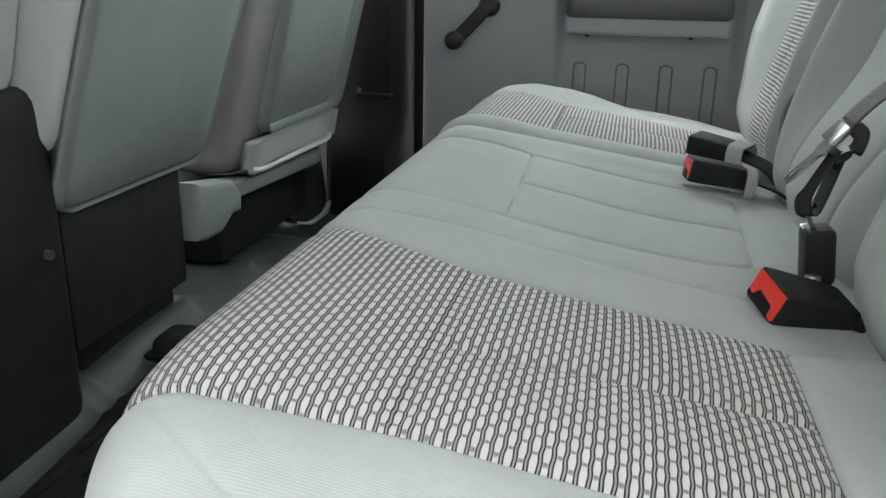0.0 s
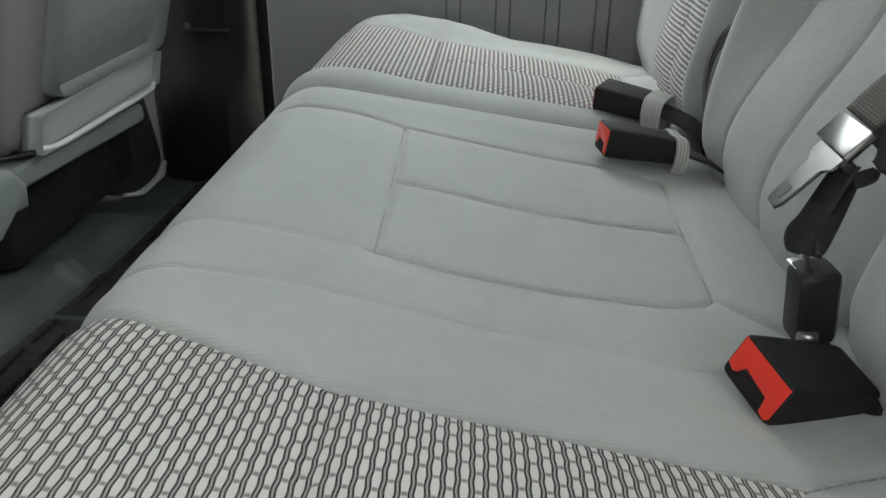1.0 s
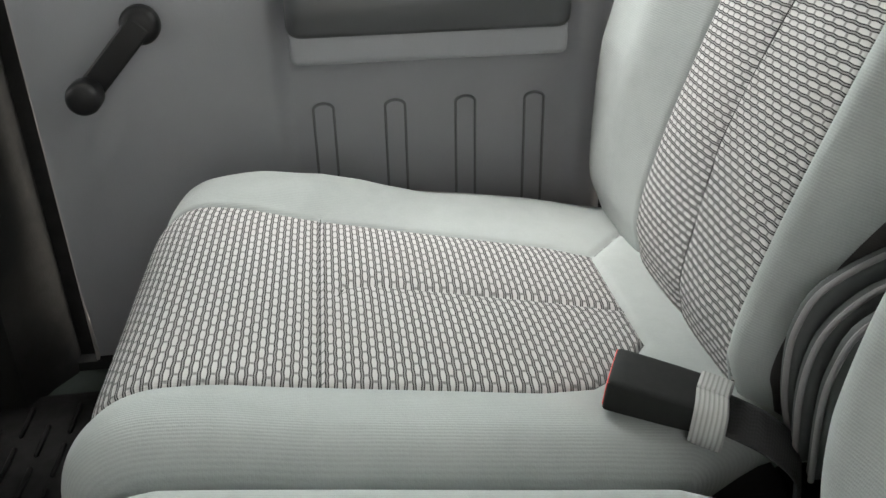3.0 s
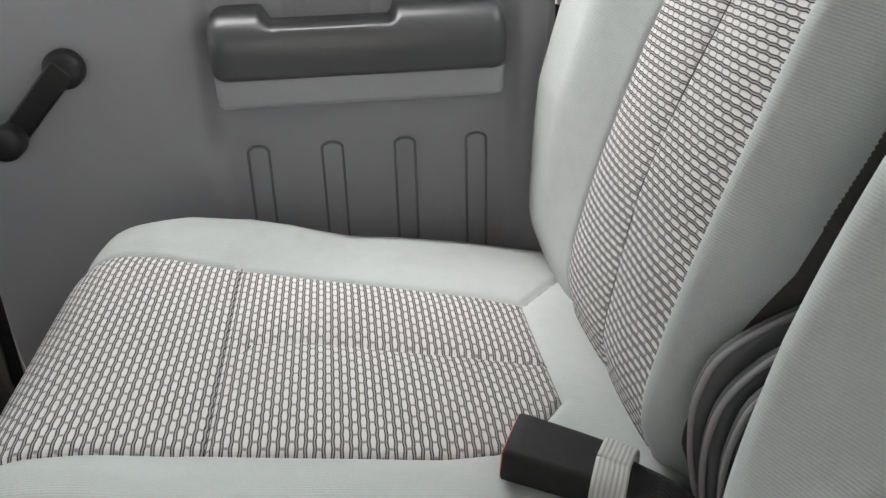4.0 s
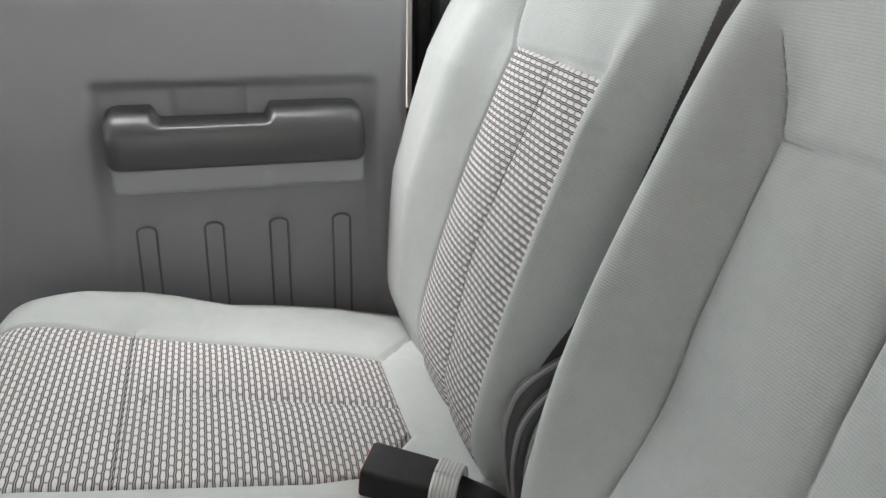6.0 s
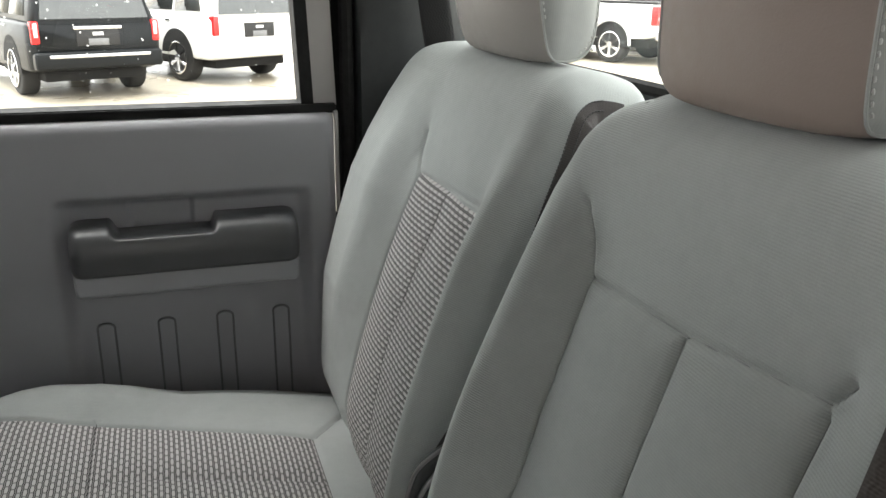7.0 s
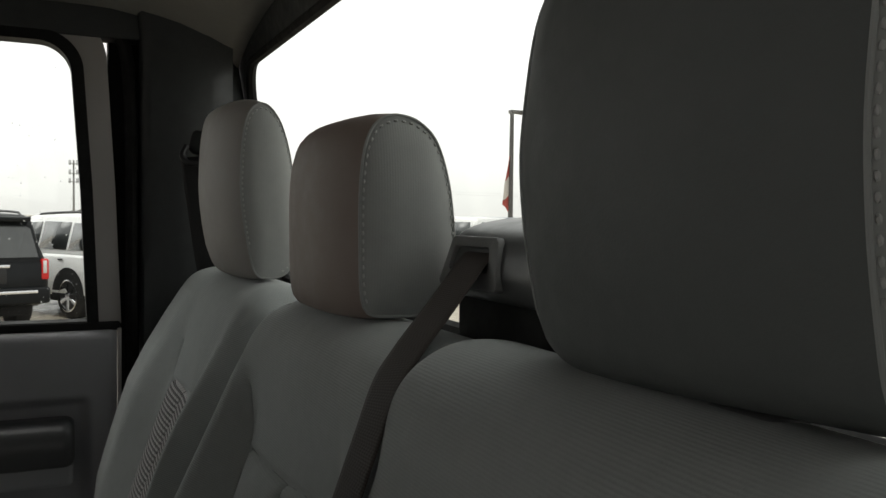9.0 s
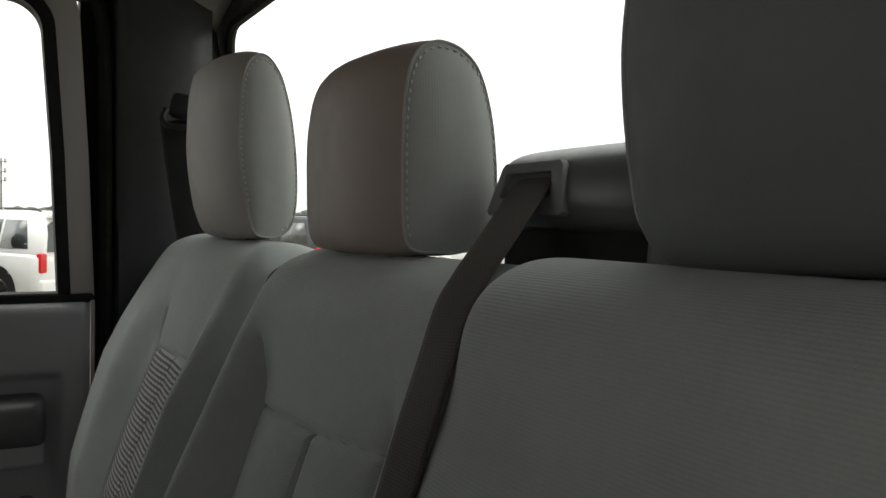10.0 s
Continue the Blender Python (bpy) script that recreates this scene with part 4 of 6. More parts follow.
def back_double():
    outer, inner = [(0.36, -0.585), (0.477, -0.592), (0.80, -0.612)], [(0.36, -0.352), (0.477, -0.352), (0.80, -0.366)]
    c_near, c_far = [(0.36, -0.10), (0.477, -0.112), (0.825, -0.124)], [(0.36, 0.112), (0.42, 0.125), (0.47, 0.138), (0.56, 0.146), (0.68, 0.156), (0.813, 0.158)]
    pad = Pad(BACK, [sz(0.806), sz(0.820)], [shoulder([(0.40, -0.74), (0.47, -0.775), (0.56, -0.805), (0.70, -0.800), (0.80, -0.785), (0.88, -0.755), (0.93, -0.715), (0.96, -0.67), (0.972, -0.64)]), track(sz, outer), track(sz, inner), track(sz, c_near), track(sz, c_far), shoulder([(0.36, 0.160), (0.40, 0.192), (0.44, 0.216), (0.50, 0.238), (0.56, 0.252), (0.60, 0.259), (0.80, 0.264), (0.87, 0.257), (0.92, 0.242), (0.955, 0.214), (0.972, 0.18)])], 0.045, skirt=0.05)
    seams = [line_pts(sz, inner), line_pts(sz, outer), line_pts(sz, [(0.806, -0.366), (0.802, -0.612)]), line_pts(sz, [(0.806, -0.459), (0.477, -0.444)])]
    soft = [line_pts(sz, c_near), line_pts(sz, c_far), line_pts(sz, [(0.813, 0.158), (0.817, 0.018), (0.832, -0.120)]), line_pts(sz, [(0.818, 0.016), (0.70, 0.014), (0.56, 0.008), (0.477, 0.000), (0.36, -0.01)]), line_pts(sz, [(0.813, 0.158), (0.845, 0.170), (0.872, 0.182)]), line_pts(sz, [(0.832, -0.120), (0.85, -0.135)])]
    gap = [line_pts(sz, [(0.36, -0.180), (0.60, -0.196), (0.80, -0.212), (0.90, -0.214), (0.955, -0.214)])]
    gap[0].append((TOP + 0.09, -0.214))

    def relief(S, Y):
        h = np.minimum(seam_relief(S, Y, seams, 0.009, 0.0030), seam_relief(S, Y, soft, 0.010, 0.0030))
        h = np.minimum(h, seam_relief(S, Y, gap, 0.014, 0.007))
        run = step_up(S, 0.02, 0.14) * step_up(-S, -sz(0.88), -sz(0.78))
        h += 0.026 * (bell(Y, -0.31, 0.06) + bell(Y, -0.69, 0.06)) * run + 0.026 * bell(Y, 0.212, 0.036) * step_up(S, 0.0, 0.07) * step_up(-S, -sz(0.955), -sz(0.62))
        centre = step_up(Y, -0.185, -0.125) * step_up(-Y, -0.215, -0.15) * step_up(-S, -sz(0.93), -sz(0.83))
        h -= (0.024 - 0.034 * step_up(-S, -sz(0.64), -sz(0.46))) * centre
        h += 0.008 * step_up(-Y, 0.213, 0.230) * step_up(S, sz(0.88), sz(0.945)) * step_up(-S, -TOP - 0.09, -TOP - 0.03)
        h += 0.005 * (bell(Y, -0.06, 0.05) + bell(Y, 0.08, 0.05)) * run
        return h

    made = pad.build(relief, [(0.0, sz(0.806), 1, 2)])
    return made, [(pad.trace(q, relief), SEAMGREY) for q in soft]


seat_a = thing("rear_seat_single", "light grey cloth single rear seat with woven patterned inserts", "seat")
seat_b = thing("rear_seat_double", "light grey cloth double rear bench seat, one place patterned", "seat")
back_a, seams_a, threads = back_single()
for seat, nm, (made, sewn, *cross) in ((seat_a, "cushion", cushion_single()), (seat_a, "backrest", (back_a, seams_a)), (seat_b, "cushion", cushion_double()), (seat_b, "backrest", back_double())):
    ob = mesh_from(nm, *made[0], CUSHCLOTH if nm == "cushion" else CLOTH, seat)
    mesh_from(nm + "_insert", *made[1], WOVEN, ob, "pale and dark woven patterned cloth insert")
    for path, m in sewn:
        part("seam", tube(path, 0.0008, len(path) * 2, 5), m, ob)
    for path in cross:
        part("cross_seam", tube(path, 0.0006, len(path) * 2, 5), DARKTHREAD, ob, "sunken cross seam")
    if len(made) > 2:
        # The flank's shade is put into the gusset's darker cloth colour.
        mesh_from("side_gusset", *made[2], SHADECLOTH, ob, "dark brownish cloth side gusset")
        for th in threads:
            part("stitching", stitch_line(th, 85, (0.0042, 0.0010)), DARKTHREAD, ob, "dark double top-stitching")
# Added black filler: stops light leaking through and darkens the split's opening.
part("split_shade_block", box((0.24, 0.16, 0.16), (0.68, 0.245, 0.28), 0.01), RUBBER, seat_a, "added black block for the dark opening behind the split")
# Second added filler, black in place of the gap's own shade.
part("gap_shade_block", box((0.13, 0.05, 0.26), (0.745, 0.272, 0.44), 0.01), BLACKMATT, seat_a, "added black block for the shaded gap between the backrests")
core = spline(BACK, 60)
core = core.mean(0) + (core - core.mean(0)) * 0.84
core[:, 0] = np.maximum(core[:, 0], 0.645 + 0.34 * (core[:, 1] - 0.477))
core[:, 1] = np.minimum(core[:, 1], 0.89)
for seat, y0, y1 in ((seat_a, 0.310, 0.79), (seat_b, -0.74, 0.215)):
    part("backrest_core", prism([tuple(p) for p in core], y1 - y0, frame_xz(y0)), GUSSET, seat, "dark cloth sides of the backrest")
for seat, y0, y1 in ((seat_a, 0.27, 0.80), (seat_b, -0.80, 0.21)):
    part("pan", box((0.52, y1 - y0, 0.11), (0.36, (y0 + y1) / 2, 0.322), 0.02), BLACKMATT, seat, "black seat pan")
    part("back_shell", box((0.075, y1 - y0 - 0.04, 0.56), (0, 0, 0), 0.02, 2, pose(0.80, (y0 + y1) / 2, 0.62, 0, 15, 0)), GUSSET, seat, "dark cloth back shell")
    part("stand", box((0.30, y1 - y0 - 0.10, 0.16), (0.45, (y0 + y1) / 2, 0.225), 0.02), BLACKMATT, seat, "black seat stand")


# ---- headrests ----
def headrest(y0, y1, z0, z1, xf, xb, label, corner=0.010, cover=None, tuck=0.0, belly=0.02, full=0.3, crown=0.008, sleeve=(0.0, 0.0, 0.045), shift=0.0, droop=0.0, tilt=0.0, near=0.35, lean=0.0, heel=0.0):
    """Sewn headrest: a bulged body, two end panels with a stitched welt, two posts in sleeves.

    tuck draws the foot of its front back, droop lowers the far end of its top, tilt lifts its near end, near rounds the near foot, lean
    sets its top back, heel draws the near end of its front foot up.
    """
    hd = thing("headrest", label, "headrest", (0.82, (y0 + y1) / 2, z0), group="rear headrests")
    off = -Vector(hd.location)
    yc, hw = (y0 + y1) / 2, (y1 - y0) / 2
    d, h = xb - xf, z1 - z0
    arch = []
    for p in spline([(0.42, -0.005), (0.14 + tuck, 0.0), (0.03 + tuck, 0.045), (0.72 * tuck, 0.16), (0.28 * tuck, 0.32), (0.0, 0.50), (0.005, 0.66), (0.03, 0.79), (0.075, 0.885), (0.15, 0.952), (0.27, 0.99), (0.39, 1.0), (0.54 + 0.06 * full, 0.965 + 0.012 * full), (0.71 + 0.09 * full, 0.87 + 0.02 * full), (0.86 + 0.07 * full, 0.70), (0.965 + 0.02 * full, 0.48), (1.0, 0.28), (0.975, 0.14), (0.90, 0.055), (0.76, 0.01), (0.58, -0.006), (0.42, -0.005)], 73)[:-1]:
        arch.append((xf + p[0] * d, z0 + p[1] * h))
    arch = np.array(arch)
    c = arch.mean(0)
    n = len(arch)

    def ring(y, k, kz=None):
        q = c + (arch - c) * np.array([k, kz or k])
        t = (y - yc) / hw
        z = q[:, 1] - tilt * t - droop * step_up(t, 0.0, 1.0) * np.clip((q[:, 1] - c[1]) / (h * 0.5), 0, 1)
        z = z + heel * (1 - t) / 2 * np.clip((c[0] + 0.02 - q[:, 0]) / (d * 0.5), 0, 1) * np.clip((c[1] - q[:, 1]) / (h * 0.5), 0, 1)
        return np.stack([q[:, 0] + lean * (q[:, 1] - z0) / h, np.full(n, y), z], 1)

    ts = np.concatenate([[-1, -0.985, -0.96, -0.92], np.linspace(-0.86, 0.86, 19), [0.92, 0.96, 0.985, 1]])
    V, U = [], []
    for t in ts:
        k = 1 + 0.05 * (1 - abs(t) ** 2.6) - 0.010 * bell(abs(t), 0.985, 0.02)
        kz = 1 + 0.02 * (1 - t ** 4)
        r = ring(yc + hw * t, k, kz)
        r[:, 0] -= belly * (1 - abs(t) ** 2.4) * np.clip((c[0] + 0.01 - r[:, 0]) / (d * 0.5), 0, 1)
        r[:, 2] += crown * (1 - t ** 4) * np.clip((r[:, 2] - c[1]) / (h * 0.5), 0, 1)
        e = max(0.0, (abs(t) - 0.62) / 0.38)
        lift = corner * (1.0 if t > 0 else near) * (1 - math.sqrt(1 - e * e))
        r[:, 2] += lift * np.clip((c[1] - r[:, 2]) / (h * 0.5), -0.5, 1)
        V.append(r + np.array(off))
        U.append(np.stack([np.arange(n) / n * 0.6, np.full(n, hw * t)], 1))
    V, U = np.array(V).reshape(-1, 3), np.array(U).reshape(-1, 2)
    F = [(i * n + k, i * n + (k + 1) % n, (i + 1) * n + (k + 1) % n, (i + 1) * n + k) for i in range(len(ts) - 1) for k in range(n)]
    mesh_from("body", V, F, U, cover or VINYL, hd, "smooth headrest cover")
    for sgn in (-1, 1):
        V, U, F = [], [], []
        turn = corner * (1.0 if sgn > 0 else near)
        ks = [1.0, 0.97, 0.93, 0.86, 0.75, 0.6, 0.42, 0.22]
        for k in ks:
            dome = 0.013 * (1 - k ** 3) - 0.0012 * bell(k, 0.98, 0.012)
            r = ring(yc + sgn * (hw + dome), k)
            r[:, 2] += turn * np.clip((c[1] - r[:, 2]) / (h * 0.5), -0.5, 1)
            V.append(r + np.array(off)), U.append(r[:, [2, 0]])
        V.append(np.array([[c[0], yc + sgn * (hw + 0.013), c[1]]]) + np.array(off)), U.append(np.array([[c[1], c[0]]]))
        V, U = np.vstack(V), np.vstack(U)
        for i in range(len(ks) - 1):
            for k in range(n):
                q = (i * n + k, i * n + (k + 1) % n, (i + 1) * n + (k + 1) % n, (i + 1) * n + k)
                F.append(q[::sgn])
        last = (len(ks) - 1) * n
        for k in range(n):
            F.append((last + k, last + (k + 1) % n, last + n)[::sgn])
        panel = mesh_from("end_panel", V, F, U, HEADCLOTH, hd, "ribbed grey cloth end panel")
        edge = ring(yc + sgn * (hw + 0.0024), 0.945)
        edge[:, 2] += turn * np.clip((c[1] - edge[:, 2]) / (h * 0.5), -0.5, 1)
        rim = ring(yc + sgn * (hw + 0.0005), 1.0)
        rim[:, 2] += turn * np.clip((c[1] - rim[:, 2]) / (h * 0.5), -0.5, 1)
        pts = [tuple(v) for v in (edge + np.array(off))[8:-6]]
        part("stitching", stitch_line(pts, int(62 * (h + d) / 0.32), (0.0046, 0.0013)), HEADTHREAD, panel, "pale thread top-stitching")
        welt = tube([tuple(v) for v in rim + np.array(off)], 0.0013, seg=6, closed=True, smooth=False)
        part("welt", welt, HEADCLOTH, panel)
    for sgn in (-1, 1):
        py = sgn * sleeve[2] + shift
        part("post", cyl(0.006, 0.10, (0.0, py, -0.02), None, 16), STEEL, hd, "chromed post")
        bm = box((0.036, 0.040, 0.012), (sleeve[0], py, sleeve[1]), 0.004, 3, pose(0, 0, 0, 0, -8, 0))
        part("sleeve", bm, BEZEL, hd, "dark plastic post sleeve")
    return hd


headrest(0.375, 0.641, 0.972, 1.208, 0.764, 0.840, "tall grey headrest with stitched cloth ends over the single seat", 0.006, None, 0.20, 0.028, 0.2, 0.008, (-0.010, -0.004, 0.045))
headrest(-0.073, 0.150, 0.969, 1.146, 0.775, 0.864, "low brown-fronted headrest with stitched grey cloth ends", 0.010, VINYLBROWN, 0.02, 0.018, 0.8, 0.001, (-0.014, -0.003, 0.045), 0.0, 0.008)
# The near headrest gets the darker vinyl copy that stands for shade.
headrest(-0.544, -0.320, 0.974, 1.208, 0.782, 0.866, "tall grey headrest over the patterned place of the bench, shade put into its vinyl colour", 0.018, VINYLSHADED, 0.20, 0.018, 0.6, 0.006, (-0.006, -0.004, 0.0535), 0.016, 0.0, 0.0, 0.0, 0.011, 0.015)


# ---- belts and buckles ----
def buckle(at, rx, ry, rz, label, loop=0.021, size=1.0):
    """Belt buckle: black housing whose red push button closes its open end, slot, strap and elastic loop. Own +x points at the button."""
    bk = thing("seat_belt_buckle", label, "belt buckle", group="belt buckles")
    bk.matrix_basis = pose(*at, rx, ry, rz) @ Matrix.Scale(size, 4)
    V, F = [], []
    ring = rounded(1, 1, 0.11, 3)
    n = len(ring)
    st = [(-0.074, 0.82, 0.76), (-0.072, 0.89, 0.85), (-0.068, 0.92, 0.89), (-0.045, 0.965, 0.95), (-0.010, 1.0, 1.0), (-0.001, 1.0, 1.0), (0.001, 0.95, 0.93)]
    for x, a, b in st:
        V += [(x, p * 0.044 * a, q * 0.029 * b) for p, q in ring]
    for i in range(len(st) - 1):
        F += [(i * n + k, i * n + (k + 1) % n, (i + 1) * n + (k + 1) % n, (i + 1) * n + k) for k in range(n)]
    F.append(tuple(range(n))[::-1]), F.append(tuple((len(st) - 1) * n + k for k in range(n)))
    me = mesh_from("housing", V, F, None, BLACKMATT, bk, "matt black plastic housing with a faint scuff")
    bevel = me.modifiers.new("edge", "BEVEL")
    bevel.width, bevel.segments = 0.0008, 2
    # red cap: a full-width bar with two legs either side of the dark tongue slot
    cap = [(-0.0205, 0.0125), (0.0205, 0.0125), (0.0205, -0.0095), (0.0180, -0.0125), (0.0120, -0.0115), (0.0105, -0.0030), (-0.0085, -0.0010), (-0.0105, -0.0065), (-0.0150, -0.0090), (-0.0205, -0.0070)]
    part("button", prism(cap, 0.006, Matrix(((0, 0, 1, -0.0042), (1, 0, 0, 0), (0, 1, 0, 0), (0, 0, 0, 1))), 0.0015, 2), RED, bk, "red push button")
    part("slot", box((0.004, 0.026, 0.010), (-0.0005, 0, -0.0075), 0.001, 2), RUBBER, bk)
    ribbon("strap", [(-0.066, 0, 0), (-0.090, 0.001, -0.003), (-0.118, 0.002, -0.010), (-0.142, 0.003, -0.028), (-0.152, 0.003, -0.070)], (0, 1, 0), 0.045, 0.004, STRAPBLACK, bk, 30)
    if loop:
        ribbon("elastic_loop", [(-0.072, 0.0, 0.0135), (-0.073, 0.020, 0.013), (-0.074, 0.027, -0.002), (-0.075, 0.021, -0.020), (-0.077, 0.0, -0.024), (-0.077, -0.020, -0.021), (-0.076, -0.027, -0.003), (-0.074, -0.019, 0.013), (-0.072, 0.0, 0.0135)], (1, 0, 0.1), loop, 0.0022, ELASTIC, bk, 48, "grey elastic keeper loop")
    return bk


buckle((0.503, -0.301, 0.443), -16, -16, 206, "black buckle with a bright red button on the bench cushion", 0.0, 1.12)
buckle((0.459, 0.135, 0.459), 2, -9, 187, "black buckle with red button and grey elastic keeper beside the split", 0.014, 1.08)
buckle((0.478, 0.327, 0.460), -4, -6, 152, "black buckle lying red end away on the single cushion", 0.024, 1.04)

# middle shoulder belt with its tongue, hooked on a small latch
belt = thing("middle_shoulder_belt", "dark webbing belt from the backrest top to a steel tongue", "seat belt")
ribbon("webbing", [(0.852, -0.164, 1.036), (0.838, -0.166, 1.027), (0.818, -0.172, 1.006), (0.796, -0.180, 0.984), (0.773, -0.189, 0.962), (0.752, -0.198, 0.938), (0.736, -0.203, 0.902), (0.717, -0.206, 0.852), (0.699, -0.209, 0.80), (0.678, -0.214, 0.748), (0.654, -0.223, 0.70), (0.615, -0.229, 0.645), (0.577, -0.226, 0.603), (0.562, -0.225, 0.584)], (0, 1, 0), 0.048, 0.0016, WEB, belt, 110)
ribbon("webbing_tail", [(0.552, -0.245, 0.562), (0.542, -0.250, 0.545), (0.532, -0.253, 0.523), (0.533, -0.249, 0.508), (0.540, -0.246, 0.503), (0.547, -0.243, 0.520), (0.557, -0.238, 0.555)], (0.23, -0.93, 0.37), 0.028, 0.0018, STRAPBLACK, belt, 50)
ribbon("webbing_fold", [(0.563, -0.246, 0.584), (0.566, -0.262, 0.579), (0.560, -0.270, 0.567), (0.550, -0.264, 0.558)], (0.7, 0.1, 0.7), 0.014, 0.0018, STRAPBLACK, belt, 36)
d_tip = Vector((-0.026, 0.001, -0.031)).normalized()
d_wide = Vector((-0.011, -0.071, -0.003)).normalized()
d_up = d_tip.cross(d_wide).normalized()
d_wide = d_up.cross(d_tip)
tm = Matrix.Translation((0.549, -0.229, 0.564)) @ Matrix((-d_tip, d_wide, d_up)).transposed().to_4x4() @ Matrix.Scale(0.82, 4)
bm = prism([(0.016, -0.030), (0.020, -0.024), (0.020, 0.024), (0.016, 0.030), (-0.010, 0.029), (-0.016, 0.017), (-0.052, 0.0155), (-0.058, 0.010), (-0.058, -0.010), (-0.052, -0.0155), (-0.016, -0.017), (-0.010, -0.029)], 0.003, tm, 0.0008, 1)
tongue = part("tongue", bm, DULLSTEEL, belt, "dull steel tongue plate")
part("tongue_hole", prism(rounded(0.013, 0.012, 0.002, 2, -0.044, 0), 0.0038, tm @ Matrix.Translation((0, 0, -0.0004))), BLACK, tongue)
part("web_slot", prism(rounded(0.010, 0.046, 0.002, 2, 0.006, 0), 0.0038, tm @ Matrix.Translation((0, 0, -0.0004))), BLACK, tongue)
part("crossbar", box((0.026, 0.072, 0.007), (0, 0, 0), 0.002, 2, tm @ Matrix.Translation((0.014, 0, 0.004))), DULLSTEEL, tongue, "folded steel crossbar")
part("web_wrap", box((0.009, 0.066, 0.010), (0, 0, 0), 0.003, 2, tm @ Matrix.Translation((0.000, 0, -0.003))), BLACK, tongue)
latch = thing("belt_anchor_latch", "small glossy black latch hooking the belt to the seat", "belt latch")
part("case", box((0.028, 0.028, 0.056), (0, 0, 0), 0.008, 3, pose(0.552, -0.238, 0.464, 4, -8, 6)), BLACK, latch)
part("button", box((0.010, 0.018, 0.012), (0, 0, 0), 0.003, 2, pose(0.541, -0.232, 0.484, 0, -8, 6)), STEEL, latch, "chromed release")
part("hook", tube([(0.546, -0.240, 0.488), (0.540, -0.244, 0.498), (0.536, -0.248, 0.508), (0.541, -0.252, 0.514)], 0.0024, 20, 8), STEEL, latch)
part("ball", cyl(0.007, 0.018, (0.549, -0.250, 0.440), None, 18, 0.003), STEEL, latch)
ribbon("anchor_strap", [(0.556, -0.240, 0.442), (0.575, -0.250, 0.424), (0.60, -0.258, 0.40)], (0.2, 1, 0), 0.034, 0.003, WEB, latch, 16)

# shoulder belt outlet on top of the bench backrest
hous = thing("belt_outlet_housing", "dark grey plastic belt outlet box on top of the backrest", "belt outlet")
V, F = [], []
outl = spline([(0.878, 0.990), (0.852, 0.992), (0.842, 0.998), (0.838, 1.012), (0.841, 1.030), (0.848, 1.044), (0.864, 1.052), (0.90, 1.058), (0.930, 1.054), (0.942, 1.02), (0.942, 0.94), (0.90, 0.94), (0.886, 0.960), (0.878, 0.990)], 52)[:-1]
ys = np.concatenate([[-0.100, -0.1005, -0.102, -0.105, -0.110, -0.118], np.linspace(-0.13, -0.26, 12), [-0.272, -0.280, -0.285, -0.2875, -0.288]])
cx, cz = 0.89, 1.0
n = len(outl)
for y in ys:
    e = min(-0.100 - y, y + 0.288)
    k = 1 - 0.25 * (1 - math.sqrt(max(0, 1 - (1 - min(1, e / 0.022)) ** 2)))
    V += [(cx + (x - cx) * k, y, cz + (z - cz) * k if z > cz else z) for x, z in outl]
for i in range(len(ys) - 1):
    F += [(i * n + k, i * n + (k + 1) % n, (i + 1) * n + (k + 1) % n, (i + 1) * n + k) for k in range(n)]
F.append(tuple(range(n))), F.append(tuple((len(ys) - 1) * n + k for k in range(n))[::-1])
mesh_from("shell", V, F, None, HOUSING, hous, "moulded dark grey shell")
part("pedestal", box((0.085, 0.195, 0.10), (0.898, -0.1925, 0.952), 0.012, 3), BLACKMATT, hous, "dark recessed foot")
part("flank", prism([tuple(p) for p in spline([(0.846, 0.955), (0.848, 0.99), (0.856, 1.03), (0.874, 1.048), (0.915, 1.05), (0.935, 1.02), (0.938, 0.955)], 24)], 0.05, frame_xz(-0.272, -1), 0.010, 3), HOUSING, hous, "sloping end of the shell")
bz = Matrix.Translation((0.8405, -0.160, 1.023)) @ Matrix(((0, 0.17, -0.985, 0), (1, 0, 0, 0), (0, 0.985, 0.17, 0), (0, 0, 0, 1)))
rim = [(-0.048, -0.019), (-0.045, -0.0215), (0.048, -0.0215), (0.051, -0.018), (0.038, 0.016), (0.034, 0.0195), (-0.036, 0.0195), (-0.040, 0.016)]
hole = [(-0.030, -0.006), (-0.029, -0.008), (0.034, -0.008), (0.036, -0.006), (0.031, 0.009), (0.029, 0.011), (-0.026, 0.011), (-0.028, 0.009)]
bm = ring_wall(rim, hole, 0.008, bz @ Matrix.Translation((0, 0, -0.003)))
bmesh.ops.recalc_face_normals(bm, faces=bm.faces)
bmesh.ops.bevel(bm, geom=[e for e in bm.edges if e.calc_face_angle(0) > 1.2], offset=0.0018, segments=2, profile=0.5, affect="EDGES")
part("bezel", bm, BEZEL, hous, "raised grey bezel")
part("slot", prism(rounded(0.072, 0.024, 0.004, 4, 0.002, 0.001), 0.002, bz @ Matrix.Translation((0, 0, -0.002))), RUBBER, hous)

